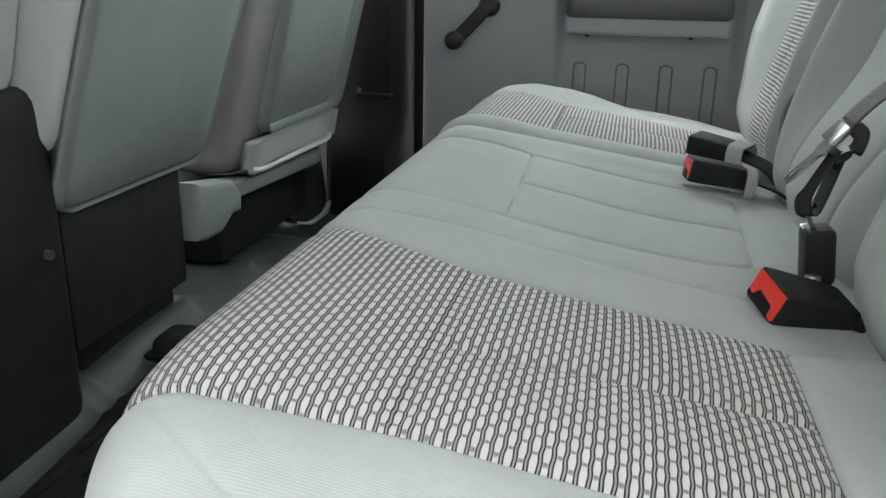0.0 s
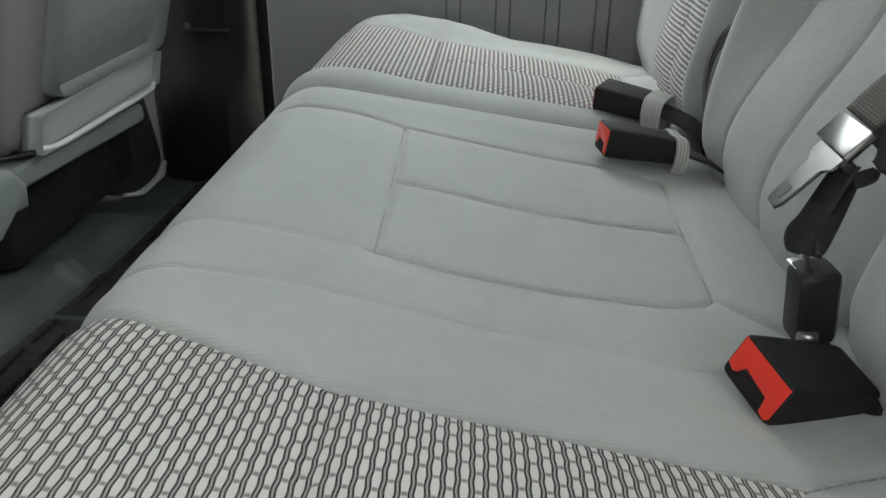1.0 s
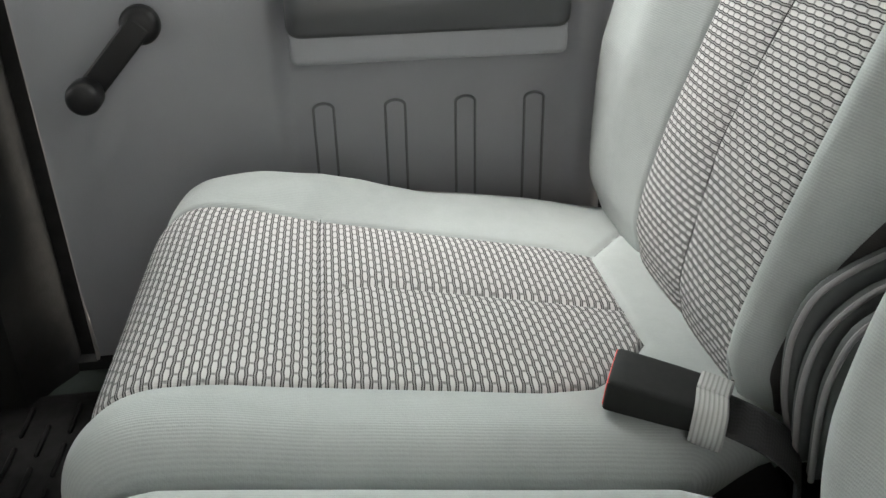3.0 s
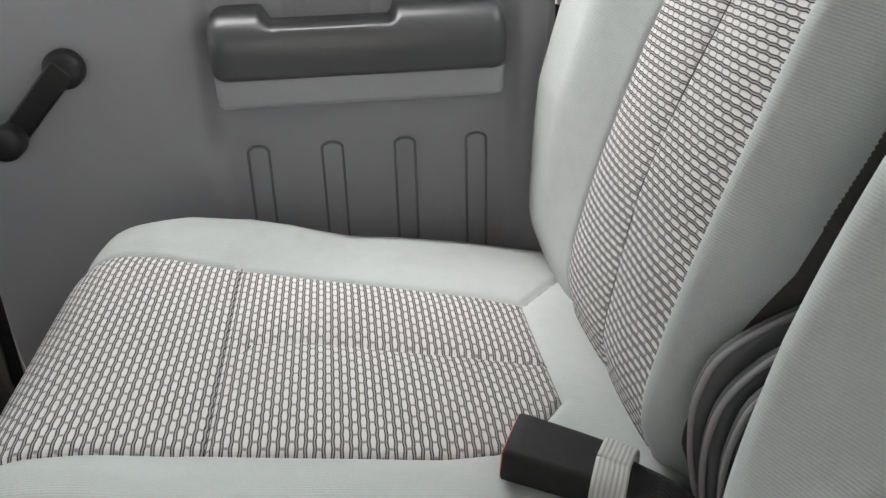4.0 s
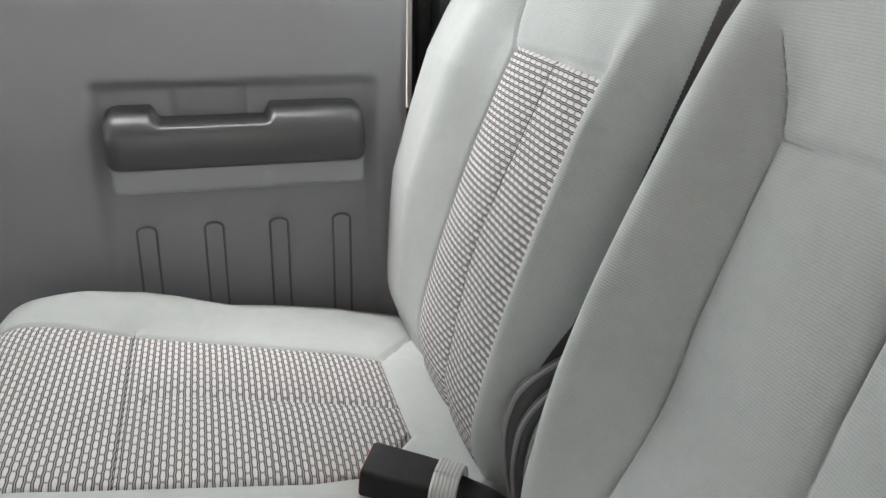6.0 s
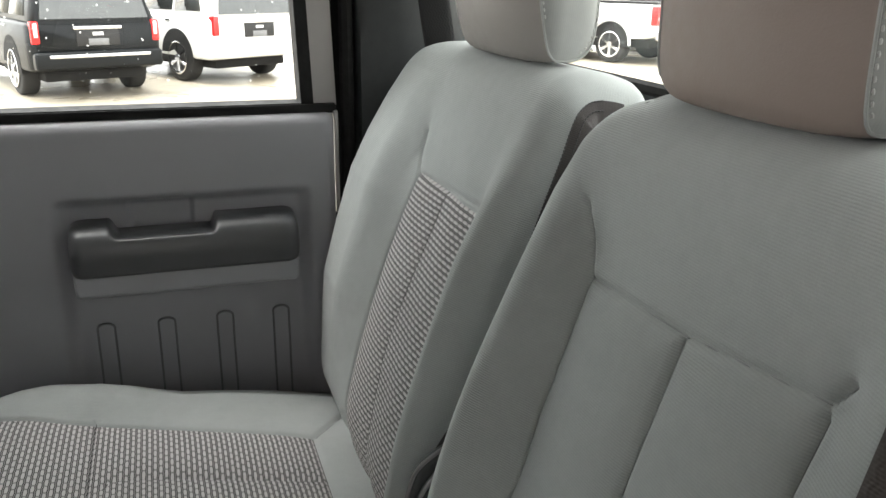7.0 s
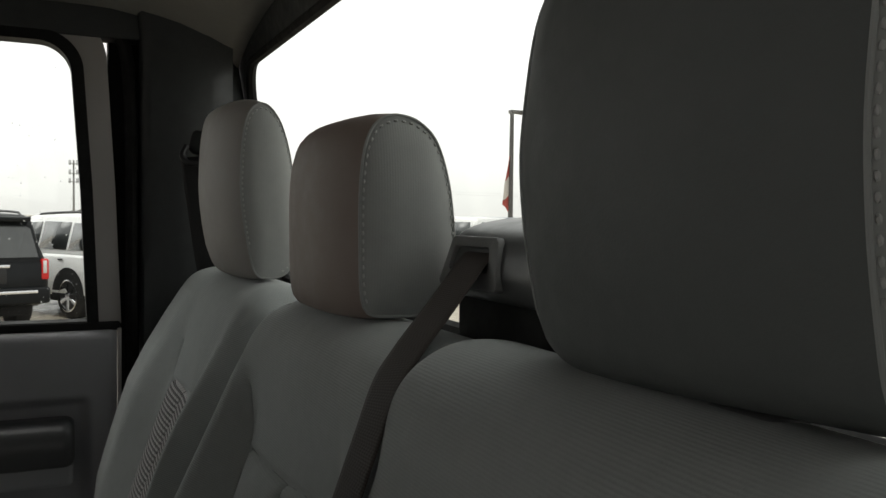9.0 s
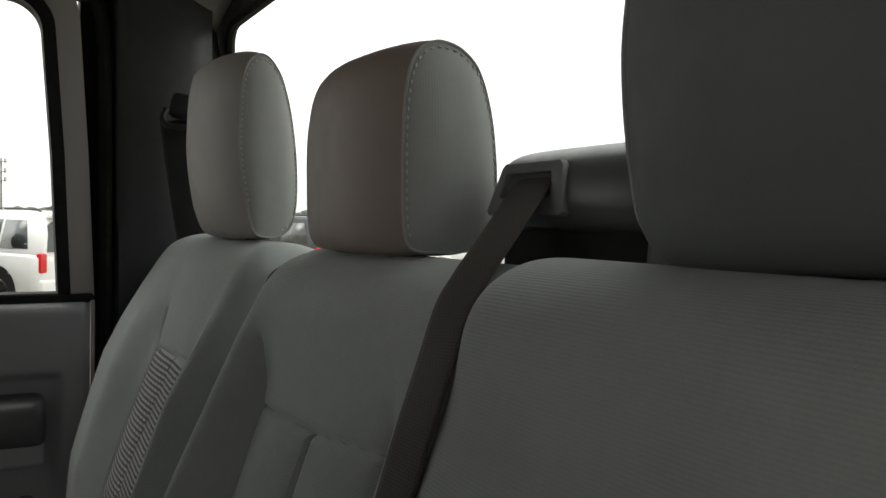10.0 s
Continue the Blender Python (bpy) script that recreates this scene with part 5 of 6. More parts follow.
# far side shoulder belt on the pillar
sb = thing("side_shoulder_belt", "black belt with covered ring on the dark pillar", "seat belt")
ribbon("webbing", [(0.742, 0.782, 1.155), (0.748, 0.775, 1.10), (0.765, 0.770, 0.98), (0.785, 0.765, 0.86), (0.80, 0.76, 0.70), (0.80, 0.76, 0.45)], (1, -0.35, 0), 0.047, 0.0016, STRAPBLACK, sb, 40)
part("ring_cover", box((0.042, 0.026, 0.044), (0, 0, 0), 0.014, 4, pose(0.755, 0.775, 1.178, 0, 12, -14)), BLACKMATT, sb, "rounded plastic ring cover")
part("ring", tube([(0.728, 0.772, 1.172), (0.720, 0.764, 1.155), (0.728, 0.758, 1.143), (0.748, 0.755, 1.141), (0.766, 0.756, 1.146), (0.774, 0.760, 1.160)], 0.0055, 30, 10), BLACK, sb, "black belt ring")
sb.location = (0.02, 0.0, 0.005)

# folded cloth recliner covers in the gap between the backrests
for i, (yy, sh) in enumerate(((0.290, [(0.700, 0.590), (0.665, 0.580), (0.634, 0.566), (0.610, 0.548), (0.600, 0.525), (0.597, 0.500), (0.602, 0.455), (0.615, 0.41)]), (0.270, [(0.690, 0.575), (0.655, 0.566), (0.633, 0.556), (0.612, 0.535), (0.602, 0.510), (0.600, 0.470), (0.608, 0.41)]), (0.250, [(0.690, 0.570), (0.665, 0.564), (0.640, 0.556), (0.618, 0.540), (0.608, 0.515), (0.604, 0.48), (0.610, 0.41)]))):
    edge = [tuple(p) for p in spline(sh, 22)]
    bm = prism(edge + [(0.72, 0.41), (0.72, sh[0][1])], 0.016, frame_xz(yy + 0.009, -1), 0.006, 3)
    flap = part("recliner_cover", bm, FLAPCLOTH, seat_a, "folded dark grey cloth cover")
    part("piping", tube([(x - 0.001, yy - 0.004, z) for x, z in sh], 0.0024, 30, 8), SEATSIDE, flap, "paler rolled edge")


clip = thing("release_clip", "small bright steel clip in the gap between the backrests", "clip")
for k in range(2):
    part("loop", box((0.010, 0.010, 0.020), (0, 0, 0), 0.003, 2, pose(0.634 + 0.011 * k, 0.228 + 0.002 * k, 0.500 + 0.007 * k, 0, 55, 0)), STEEL, clip)
part("strap", box((0.020, 0.014, 0.10), (0.644, 0.230, 0.452), 0.004, 2), STRAPBLACK, clip, "black strap below the clip")


# ---- front seats ----
def seat_shell(y0, y1, z0, z1, xr, lean, depth, rad, bulge=0.0):
    """A rounded seat-back block whose rear face stands at xr at the height z0 and leans by lean."""
    V, F = [], []
    lp = rounded(y1 - y0, z1 - z0, rad, 8, (y0 + y1) / 2, (z0 + z1) / 2)
    n = len(lp)
    c = ((y0 + y1) / 2, (z0 + z1) / 2)
    stations = [(-depth, 0.80), (-depth + 0.02, 0.93), (-depth + 0.05, 1.0), (-0.03, 1.0), (-0.012, 0.985), (-0.004, 0.965), (0.0, 0.93), (0.002 + bulge * 0.5, 0.7), (0.002 + bulge, 0.35)]
    for dx, k in stations:
        for y, z in lp:
            yy, zz = c[0] + (y - c[0]) * k, c[1] + (z - c[1]) * (1 - (1 - k) * (0.6 if k > 0.9 else 1))
            V.append((xr + dx + lean * (zz - z0), yy, zz))
    for i in range(len(stations) - 1):
        F += [(i * n + k, i * n + (k + 1) % n, (i + 1) * n + (k + 1) % n, (i + 1) * n + k) for k in range(n)]
    F.append(tuple(range(n))[::-1]), F.append(tuple((len(stations) - 1) * n + k for k in range(n)))
    return V, F


def add_shell(name, args, mat, parent, label=""):
    V, F = seat_shell(*args)
    U = [(v[2], v[1]) for v in V]
    return mesh_from(name, V, F, U, mat, parent, label)


ps = thing("front_passenger_seat", "grey front seat seen from behind with piped skirt", "seat")
add_shell("backrest", (0.225, 0.735, 0.368, 1.12, -0.285, 0.26, 0.13, 0.04), SEATSIDE, ps, "brownish grey vinyl sides")
add_shell("back_panel", (0.325, 0.715, 0.43, 1.08, -0.262, 0.26, 0.03, 0.03, 0.012), SEATBACK, ps, "smooth grey-green vinyl back panel")
add_shell("skirt", (0.283, 0.700, 0.366, 0.424, -0.264, 0.20, 0.04, 0.006, 0.002), CLOTH, ps, "pale lower skirt")
part("piping", tube([(-0.260, 0.290, 0.374), (-0.257, 0.34, 0.367), (-0.257, 0.50, 0.364), (-0.257, 0.66, 0.362), (-0.262, 0.69, 0.368)], 0.0045, 40, 8), PIPING, ps, "pale piping along the hem")
part("near_piping", tube([(-0.262, 0.290, 0.372), (-0.285, 0.250, 0.374), (-0.31, 0.225, 0.378), (-0.38, 0.220, 0.39)], 0.0035, 20, 8), BLACK, ps)
part("crossbar", box((0.05, 0.43, 0.035), (-0.295, 0.445, 0.335), 0.014, 3, pose(0, 0, 0, -3)), SEATBACK, ps, "grey frame cover bar")
flap_edge = [(0.085, 0.398), (0.200, 0.378), (0.225, 0.350), (0.220, 0.318), (0.19, 0.322), (0.150, 0.302), (0.10, 0.303), (0.075, 0.31)]
part("corner_flap", prism(flap_edge, 0.05, Matrix(((0, 0, 1, -0.295), (1, 0, 0, 0), (0, 1, 0, 0), (0, 0, 0, 1))), 0.012, 3), SEATBACK, ps, "loose grey vinyl corner cover")
part("base", box((0.42, 0.42, 0.12), (-0.52, 0.47, 0.26), 0.02), BLACKMATT, ps, "black seat base")
part("cushion", box((0.48, 0.48, 0.12), (-0.58, 0.48, 0.37), 0.04, 4), GUSSET, ps, "dark cushion")
shp = spline([(0.58, 0.43), (0.70, 0.43), (0.752, 0.40), (0.785, 0.31), (0.812, 0.235), (0.824, 0.188), (0.812, 0.166), (0.77, 0.155), (0.70, 0.157), (0.63, 0.174), (0.585, 0.21), (0.58, 0.30), (0.58, 0.43)], 60)[:-1]
yz = Matrix(((0, 0, 1, 0), (1, 0, 0, 0), (0, 1, 0, 0), (0, 0, 0, 1)))
part("side_shield", prism([tuple(p) for p in shp], 0.03, Matrix.Translation((-0.350, 0, 0)) @ yz, 0.008, 2), PILLAR, ps, "curved dark side shield")
low = [tuple(p) for p in spline([(0.632, 0.172), (0.70, 0.151), (0.77, 0.144), (0.812, 0.152), (0.832, 0.174)], 18)] + [tuple(p) for p in spline([(0.820, 0.172), (0.795, 0.161), (0.75, 0.157), (0.69, 0.161), (0.632, 0.178)], 18)]
part("shield_edge", prism(low, 0.010, Matrix.Translation((-0.323, 0, 0)) @ yz, 0.002, 2), PIPING, ps, "white crescent lower edge")

js = thing("front_centre_seat", "grey folding centre seat back over a black base", "seat")
add_shell("backrest", (-0.240, 0.175, 0.50, 1.02, -0.252, 0.34, 0.13, 0.03), CLOTH, js)
add_shell("back_panel", (-0.222, 0.125, 0.43, 1.00, -0.255, 0.34, 0.05, 0.03, 0.004), SEATBACK, js, "smooth grey vinyl back panel")
part("base", box((0.30, 0.29, 0.30), (-0.44, -0.08, 0.30), 0.015), BLACKMATT, js, "black plastic base")
part("hinge_plate", box((0.02, 0.27, 0.22), (-0.275, -0.0725, 0.36), 0.008), BLACKMATT, js)
ds = thing("front_driver_seat", "grey driver seat back above a black plastic shell", "seat")
add_shell("backrest", (-0.74, -0.235, 0.565, 1.12, -0.275, 0.26, 0.13, 0.03), CLOTH, ds)
part("shell", box((0.16, 0.50, 0.42), (-0.335, -0.460, 0.372), 0.028, 4), BLACK, ds, "glossy black plastic shell")
part("screw", cyl(0.006, 0.006, (-0.243, -0.262, 0.40), pose(0, 0, 0, 0, 90), 14), STEEL, ds)


# ---- outside: lot, vehicles, poles, sky line ----
GROUND_Z = -0.65
WETLOT = ground_mat()
gx = np.concatenate([-np.geomspace(900, 30, 16), np.linspace(-25, 45, 71), np.geomspace(50, 900, 16)])
GX, GY = np.meshgrid(gx, gx, indexing="ij")
GZ = GROUND_Z + 0.02 * np.sin(GX * 0.13) * np.cos(GY * 0.11) * (np.hypot(GX, GY) < 60)
ng = len(gx)
ground = mesh_from("ground", np.stack([GX, GY, GZ], -1).reshape(-1, 3), [(i * ng + j, (i + 1) * ng + j, (i + 1) * ng + j + 1, i * ng + j + 1) for i in range(ng - 1) for j in range(ng - 1)], None, WETLOT)
tagged(ground, "wet tan concrete sales lot with damp patches", "ground", "", "structure")


def paint(name, color, metal=0.0, gloss=0.4):
    m, n, l, b = mat_base(name, color, 0.3, metal, gloss)
    b.inputs["Coat Weight"].default_value, b.inputs["Coat Roughness"].default_value = gloss * 0.5, 0.06
    dirt = noise_node(n, l, 2.5, 5)
    l.new(mix_colour(n, l, remap(n, l, dirt, 0.45, 0.75, 0, 0.25), color, tuple(0.8 * c + 0.01 for c in color)), b.inputs["Base Color"])
    return m


DARKGLASS = plain_mat("tinted_glass", (0.045, 0.049, 0.050), 0.06, var=0.15, grain=0, spec=0.7)
TYRE = plain_mat("tyre", (0.015, 0.015, 0.015), 0.8, grain=60)
CHROME = plain_mat("chrome", (0.6, 0.6, 0.61), 0.18, 1.0, var=0.05, grain=0)
TAIL = plain_mat("tail_lamp_red", (0.55, 0.015, 0.015), 0.15, var=0.05, grain=0)
LAMPWHITE = plain_mat("lamp_clear", (0.6, 0.6, 0.6), 0.15, var=0.05, grain=0)
P_BLACK, P_WHITE, P_BLUE = paint("paint_black", (0.006, 0.007, 0.008), 0.0, 0.12), paint("paint_white", (0.72, 0.72, 0.71)), paint("paint_blue", (0.02, 0.07, 0.19))
P_NAVY = paint("paint_navy", (0.008, 0.03, 0.075))
P_SILVER, P_GREY, P_RED = paint("paint_silver", (0.58, 0.58, 0.57), 0.2), paint("paint_grey", (0.05, 0.053, 0.056), 0.0, 0.2), paint("paint_red", (0.35, 0.02, 0.02))


def hull(stations, r=0.16, seg=4):
    """Loft of rounded boxes: stations of (x, half width low, half width high, z low, z high)."""
    V, F = [], []
    n = 4 * (seg + 1)
    for x, wl, wh, zl, zh in stations:
        for y, z in rounded(2, 2, r, seg):
            t = (z + 1) / 2
            V.append((x, y * (wl + (wh - wl) * t), zl + (zh - zl) * t))
    for i in range(len(stations) - 1):
        F += [(i * n + k, i * n + (k + 1) % n, (i + 1) * n + (k + 1) % n, (i + 1) * n + k) for k in range(n)]
    F.append(tuple(range(n))[::-1]), F.append(tuple((len(stations) - 1) * n + k for k in range(n)))
    return V, F


def side_plate(pts, w0, w1, zb, zt, s, thick=0.012):
    """A plate on a leaning body side: outline in (x, z); its distance from the middle falls from w0 at zb to w1 at zt."""
    bm = bmesh.new()
    rows = []
    for d in (-0.03, thick):
        rows.append([bm.verts.new((x, s * (w0 + (w1 - w0) * (z - zb) / (zt - zb) + d), z)) for x, z in pts])
    n = len(pts)
    bm.faces.new(rows[0]), bm.faces.new(rows[1])
    for i in range(n):
        bm.faces.new((rows[0][i], rows[0][(i + 1) % n], rows[1][(i + 1) % n], rows[1][i]))
    return bm


def wheels(car, xs, w, r=0.40):
    for x in xs:
        for s in (-1, 1):
            tyre = part("tyre", cyl(r, 0.27, (x, s * (w - 0.16), r), pose(0, 0, 0, 90), 32, 0.05), TYRE, car)
            part("rim", cyl(r * 0.68, 0.02, (x, s * (w - 0.022), r), pose(0, 0, 0, 90), 28, 0.006), BLACK, tyre)
            sp = bmesh.new()
            for k in range(6):
                box((0.07, 0.03, r * 0.62), (x, s * (w - 0.012), r), 0.01, 1, pose(0, 0, 0, 0, 60 * k, 0) @ Matrix.Translation((0, 0, r * 0.33)), sp)
            cyl(r * 0.16, 0.04, (x, s * (w - 0.01), r), pose(0, 0, 0, 90), 16, bm=sp)
            ring = [(x + r * 0.66 * math.cos(a), s * (w - 0.012), r + r * 0.66 * math.sin(a)) for a in np.linspace(0, 2 * math.pi, 28, endpoint=False)]
            tube(ring, 0.022, seg=6, closed=True, bm=sp, smooth=False)
            part("spokes", sp, CHROME, tyre, "bright wheel spokes")
            arch = [(x + (r + 0.09) * math.cos(a), r + (r + 0.09) * math.sin(a)) for a in np.linspace(0, math.pi, 18)]
            part("wheel_arch", side_plate(arch + [(x - r - 0.09, r - 0.05), (x + r + 0.09, r - 0.05)], w - 0.055, w - 0.055, 0, 1, s, 0.058), RUBBER, car)


def suv(name, at, heading, mat, label, bumper_mat, band=True, size=0.90):
    """Large estate-type utility vehicle; own +x is forward, its tail at x = 0."""
    car = thing(name, label, "car", group="parked cars")
    car.matrix_basis = pose(*at, 0, 0, heading) @ Matrix.Scale(size, 4)
    w = 1.0
    V, F = hull([(0.0, 0.86, 0.90, 0.50, 1.10), (0.05, 0.95, 0.955, 0.46, 1.14), (0.25, 0.99, 0.985, 0.42, 1.16), (1.2, w, 0.99, 0.40, 1.17), (3.7, w, 0.98, 0.40, 1.16), (4.6, 0.98, 0.92, 0.40, 1.10), (5.1, 0.93, 0.86, 0.42, 1.02), (5.2, 0.85, 0.80, 0.46, 0.96)])
    mesh_from("body", V, F, None, mat, car)
    V, F = hull([(0.03, 0.94, 0.84, 1.08, 1.12), (0.10, 0.945, 0.78, 1.10, 1.50), (0.22, 0.945, 0.755, 1.12, 1.80), (0.34, 0.945, 0.75, 1.12, 1.87), (1.6, 0.945, 0.755, 1.12, 1.90), (2.8, 0.945, 0.75, 1.12, 1.86), (3.5, 0.94, 0.72, 1.12, 1.40), (3.85, 0.93, 0.80, 1.10, 1.16)])
    mesh_from("cabin", V, F, None, mat, car)
    # tail: glass, lamps, gate, bumper
    part("tailgate_window", prism([(-0.80, 1.235), (0.80, 1.235), (0.72, 1.70), (0.64, 1.75), (-0.64, 1.75), (-0.72, 1.70)], 0.045, Matrix(((0, 0.28, -1, -0.290), (1, 0, 0, 0), (0, 0.97, 0, 0), (0, 0, 0, 1))), 0.01), DARKGLASS, car, "dark rear window")
    part("spoiler", box((0.20, 1.42, 0.07), (0.17, 0, 1.80), 0.025, 2), mat, car)
    part("chrome_strip", box((0.03, 0.72, 0.05), (-0.022, 0, 1.07), 0.012, 2), CHROME, car)
    part("plate_recess", box((0.02, 0.64, 0.25), (-0.006, 0, 0.93), 0.012, 2), BLACK, car)
    part("plate", box((0.012, 0.30, 0.10), (-0.018, 0, 0.86), 0.003, 1), GUSSET, car)
    part("emblem", box((0.012, 0.16, 0.05), (-0.018, 0, 0.98), 0.006, 2), LAMPWHITE, car)
    for s in (-1, 1):
        lamp = part("tail_lamp", box((0.14, 0.12, 0.33), (0.055, s * 0.89, 1.01), 0.03, 2), TAIL, car)
        if band:
            part("clear_band", box((0.02, 0.055, 0.20), (-0.014, s * 0.885, 1.045), 0.008, 1), LAMPWHITE, lamp)
    part("bumper", box((0.30, 1.90, 0.26), (0.06, 0, 0.60), 0.06, 3), bumper_mat, car)
    part("bumper_trim", box((0.03, 1.50, 0.05), (-0.085, 0, 0.665), 0.012, 2), CHROME, car)
    part("underside", box((4.6, 1.5, 0.20), (2.6, 0, 0.36), 0.03), RUBBER, car)
    for s in (-1, 1):
        for pts in ([(0.40, 1.24), (1.22, 1.24), (1.22, 1.73), (0.62, 1.73)], [(1.30, 1.24), (2.20, 1.24), (2.20, 1.75), (1.30, 1.74)], [(2.28, 1.24), (3.28, 1.24), (2.75, 1.72), (2.28, 1.74)]):
            part("side_window", side_plate(pts, 0.945, 0.765, 1.15, 1.85, s, 0.006), DARKGLASS, car)
        part("roof_rail", tube([(0.40, s * 0.66, 1.86), (0.55, s * 0.66, 1.905), (1.5, s * 0.66, 1.925), (2.5, s * 0.66, 1.89), (2.65, s * 0.66, 1.84)], 0.02, 30, 8), BLACK, car)
        part("mirror", box((0.12, 0.22, 0.16), (3.2, s * 1.08, 1.22), 0.04, 2), mat, car)
        for x in (1.35, 2.35):
            part("door_handle", box((0.16, 0.03, 0.03), (x, s * 0.995, 1.07), 0.01, 2), CHROME, car)
    wheels(car, (1.12, 4.07), 0.995, 0.42)
    return car


def pickup(at, heading, mat, label, bumper_mat):
    """Crew-cab pickup; own +x is forward, its tailgate at x = 0."""
    car = thing("pickup_truck", label, "pickup truck", group="parked pickups")
    car.matrix_basis = pose(*at, 0, 0, heading) @ Matrix.Scale(0.92, 4)
    V, F = hull([(0.0, 0.90, 0.90, 0.66, 1.26), (0.04, 0.97, 0.96, 0.62, 1.30), (0.3, 0.99, 0.975, 0.56, 1.31), (1.8, 0.995, 0.975, 0.50, 1.30), (4.2, 0.995, 0.97, 0.50, 1.26), (5.2, 0.98, 0.93, 0.52, 1.20), (5.7, 0.93, 0.88, 0.55, 1.10)], 0.09)
    mesh_from("body", V, F, None, mat, car)
    part("bed_cavity", box((1.66, 1.60, 0.03), (0.92, 0, 1.312), 0.008), RUBBER, car)
    for s in (-1, 1):
        part("bed_rail", box((1.78, 0.13, 0.06), (0.92, s * 0.885, 1.325), 0.02, 2), BLACK, car)
    V, F = hull([(1.86, 0.94, 0.78, 1.22, 1.60), (1.92, 0.945, 0.74, 1.22, 1.84), (2.05, 0.945, 0.73, 1.22, 1.90), (3.2, 0.945, 0.73, 1.22, 1.92), (3.7, 0.945, 0.72, 1.22, 1.86), (4.4, 0.93, 0.80, 1.18, 1.30)])
    mesh_from("cabin", V, F, None, mat, car)
    part("rear_window", prism([(-0.72, 1.40), (0.72, 1.40), (0.64, 1.78), (-0.64, 1.78)], 0.05, Matrix(((0, 0.12, -1, 1.68), (1, 0, 0, 0), (0, 1, 0, 0), (0, 0, 0, 1))), 0.01), DARKGLASS, car)
    part("tailgate", box((0.03, 1.52, 0.52), (-0.012, 0, 1.00), 0.02, 2), mat, car)
    part("gate_handle", box((0.03, 0.26, 0.07), (-0.022, 0, 1.16), 0.01, 2), BLACK, car)
    for s in (-1, 1):
        lamp = part("tail_lamp", box((0.16, 0.22, 0.40), (0.055, s * 0.885, 1.06), 0.025, 2), TAIL, car)
        part("clear_band", box((0.02, 0.12, 0.06), (-0.022, s * 0.885, 1.00), 0.008, 1), LAMPWHITE, lamp)
        for pts in ([(2.05, 1.36), (2.85, 1.36), (2.85, 1.78), (2.15, 1.78)], [(2.93, 1.36), (3.95, 1.36), (3.55, 1.76), (2.93, 1.78)]):
            part("side_window", side_plate(pts, 0.94, 0.745, 1.25, 1.88, s, 0.006), DARKGLASS, car)
        part("mirror", box((0.14, 0.24, 0.22), (3.95, s * 1.10, 1.34), 0.04, 2), BLACK, car)
    for s in (-1, 1):
        part("bumper", box((0.18, 0.62, 0.22), (-0.06, s * 0.63, 0.65), 0.05, 3), bumper_mat, car)
        part("flare", tube([(1.15 + 0.52 * math.cos(a), s * 0.985, 0.43 + 0.52 * math.sin(a)) for a in np.linspace(-0.05, math.pi + 0.05, 15)], 0.035, 24, 6), mat, car)
    part("bumper_step", box((0.16, 0.66, 0.13), (-0.06, 0, 0.60), 0.03, 2), BLACK, car)
    part("emblem", box((0.012, 0.20, 0.07), (-0.030, 0, 0.98), 0.01, 2), CHROME, car)
    part("step_pad", box((0.10, 0.62, 0.03), (-0.10, 0, 0.735), 0.01, 1), RUBBER, car)
    part("underside", box((5.0, 1.4, 0.22), (2.8, 0, 0.46), 0.03), RUBBER, car)
    wheels(car, (1.15, 4.75), 0.99, 0.41)
    return car


HEAD = 112.4
suv("sport_utility", (-0.39, 12.08, GROUND_Z), 111, P_BLACK, "wet black sport utility with chrome strip, parked tail first", P_BLACK)
suv("sport_utility", (1.94, 13.45, GROUND_Z), 120, P_WHITE, "white sport utility with red tail lamps on wet concrete", P_WHITE, False)
suv("sport_utility", (7.3, 15.97, GROUND_Z), 119, P_GREY, "dark grey sport utility parked tail first in the row", P_GREY)
ROWDIR = math.radians(29)
row = [(-1.7, P_SILVER, "pale silver crew-cab pickup beside the dark blue one"), (-1, P_NAVY, "dark blue pickup truck between two silver ones"), (0, P_SILVER, "bright silver crew-cab pickup with red lamps in the row"),
       (1.02, P_BLUE, "blue pickup truck in the parked row"), (2.05, P_BLACK, "black pickup truck in the parked row"), (3.05, P_SILVER, "silver pickup truck farther along the row"), (4, P_WHITE, "white pickup truck far along the row"), (5, P_RED, "red pickup truck at the row's end")]
for k, m, lb in row:
    pickup((15.29 + 3.16 * k * math.cos(ROWDIR), 17.30 + 3.16 * k * math.sin(ROWDIR), GROUND_Z), HEAD + 5, m, lb, CHROME)

POLE = plain_mat("pole_bronze", (0.05, 0.048, 0.046), 0.5, grain=0)
FLAGRED, FLAGWHITE = plain_mat("flag_red", (0.42, 0.07, 0.06), 0.8, grain=0), plain_mat("flag_white", (0.75, 0.74, 0.72), 0.8, grain=0)


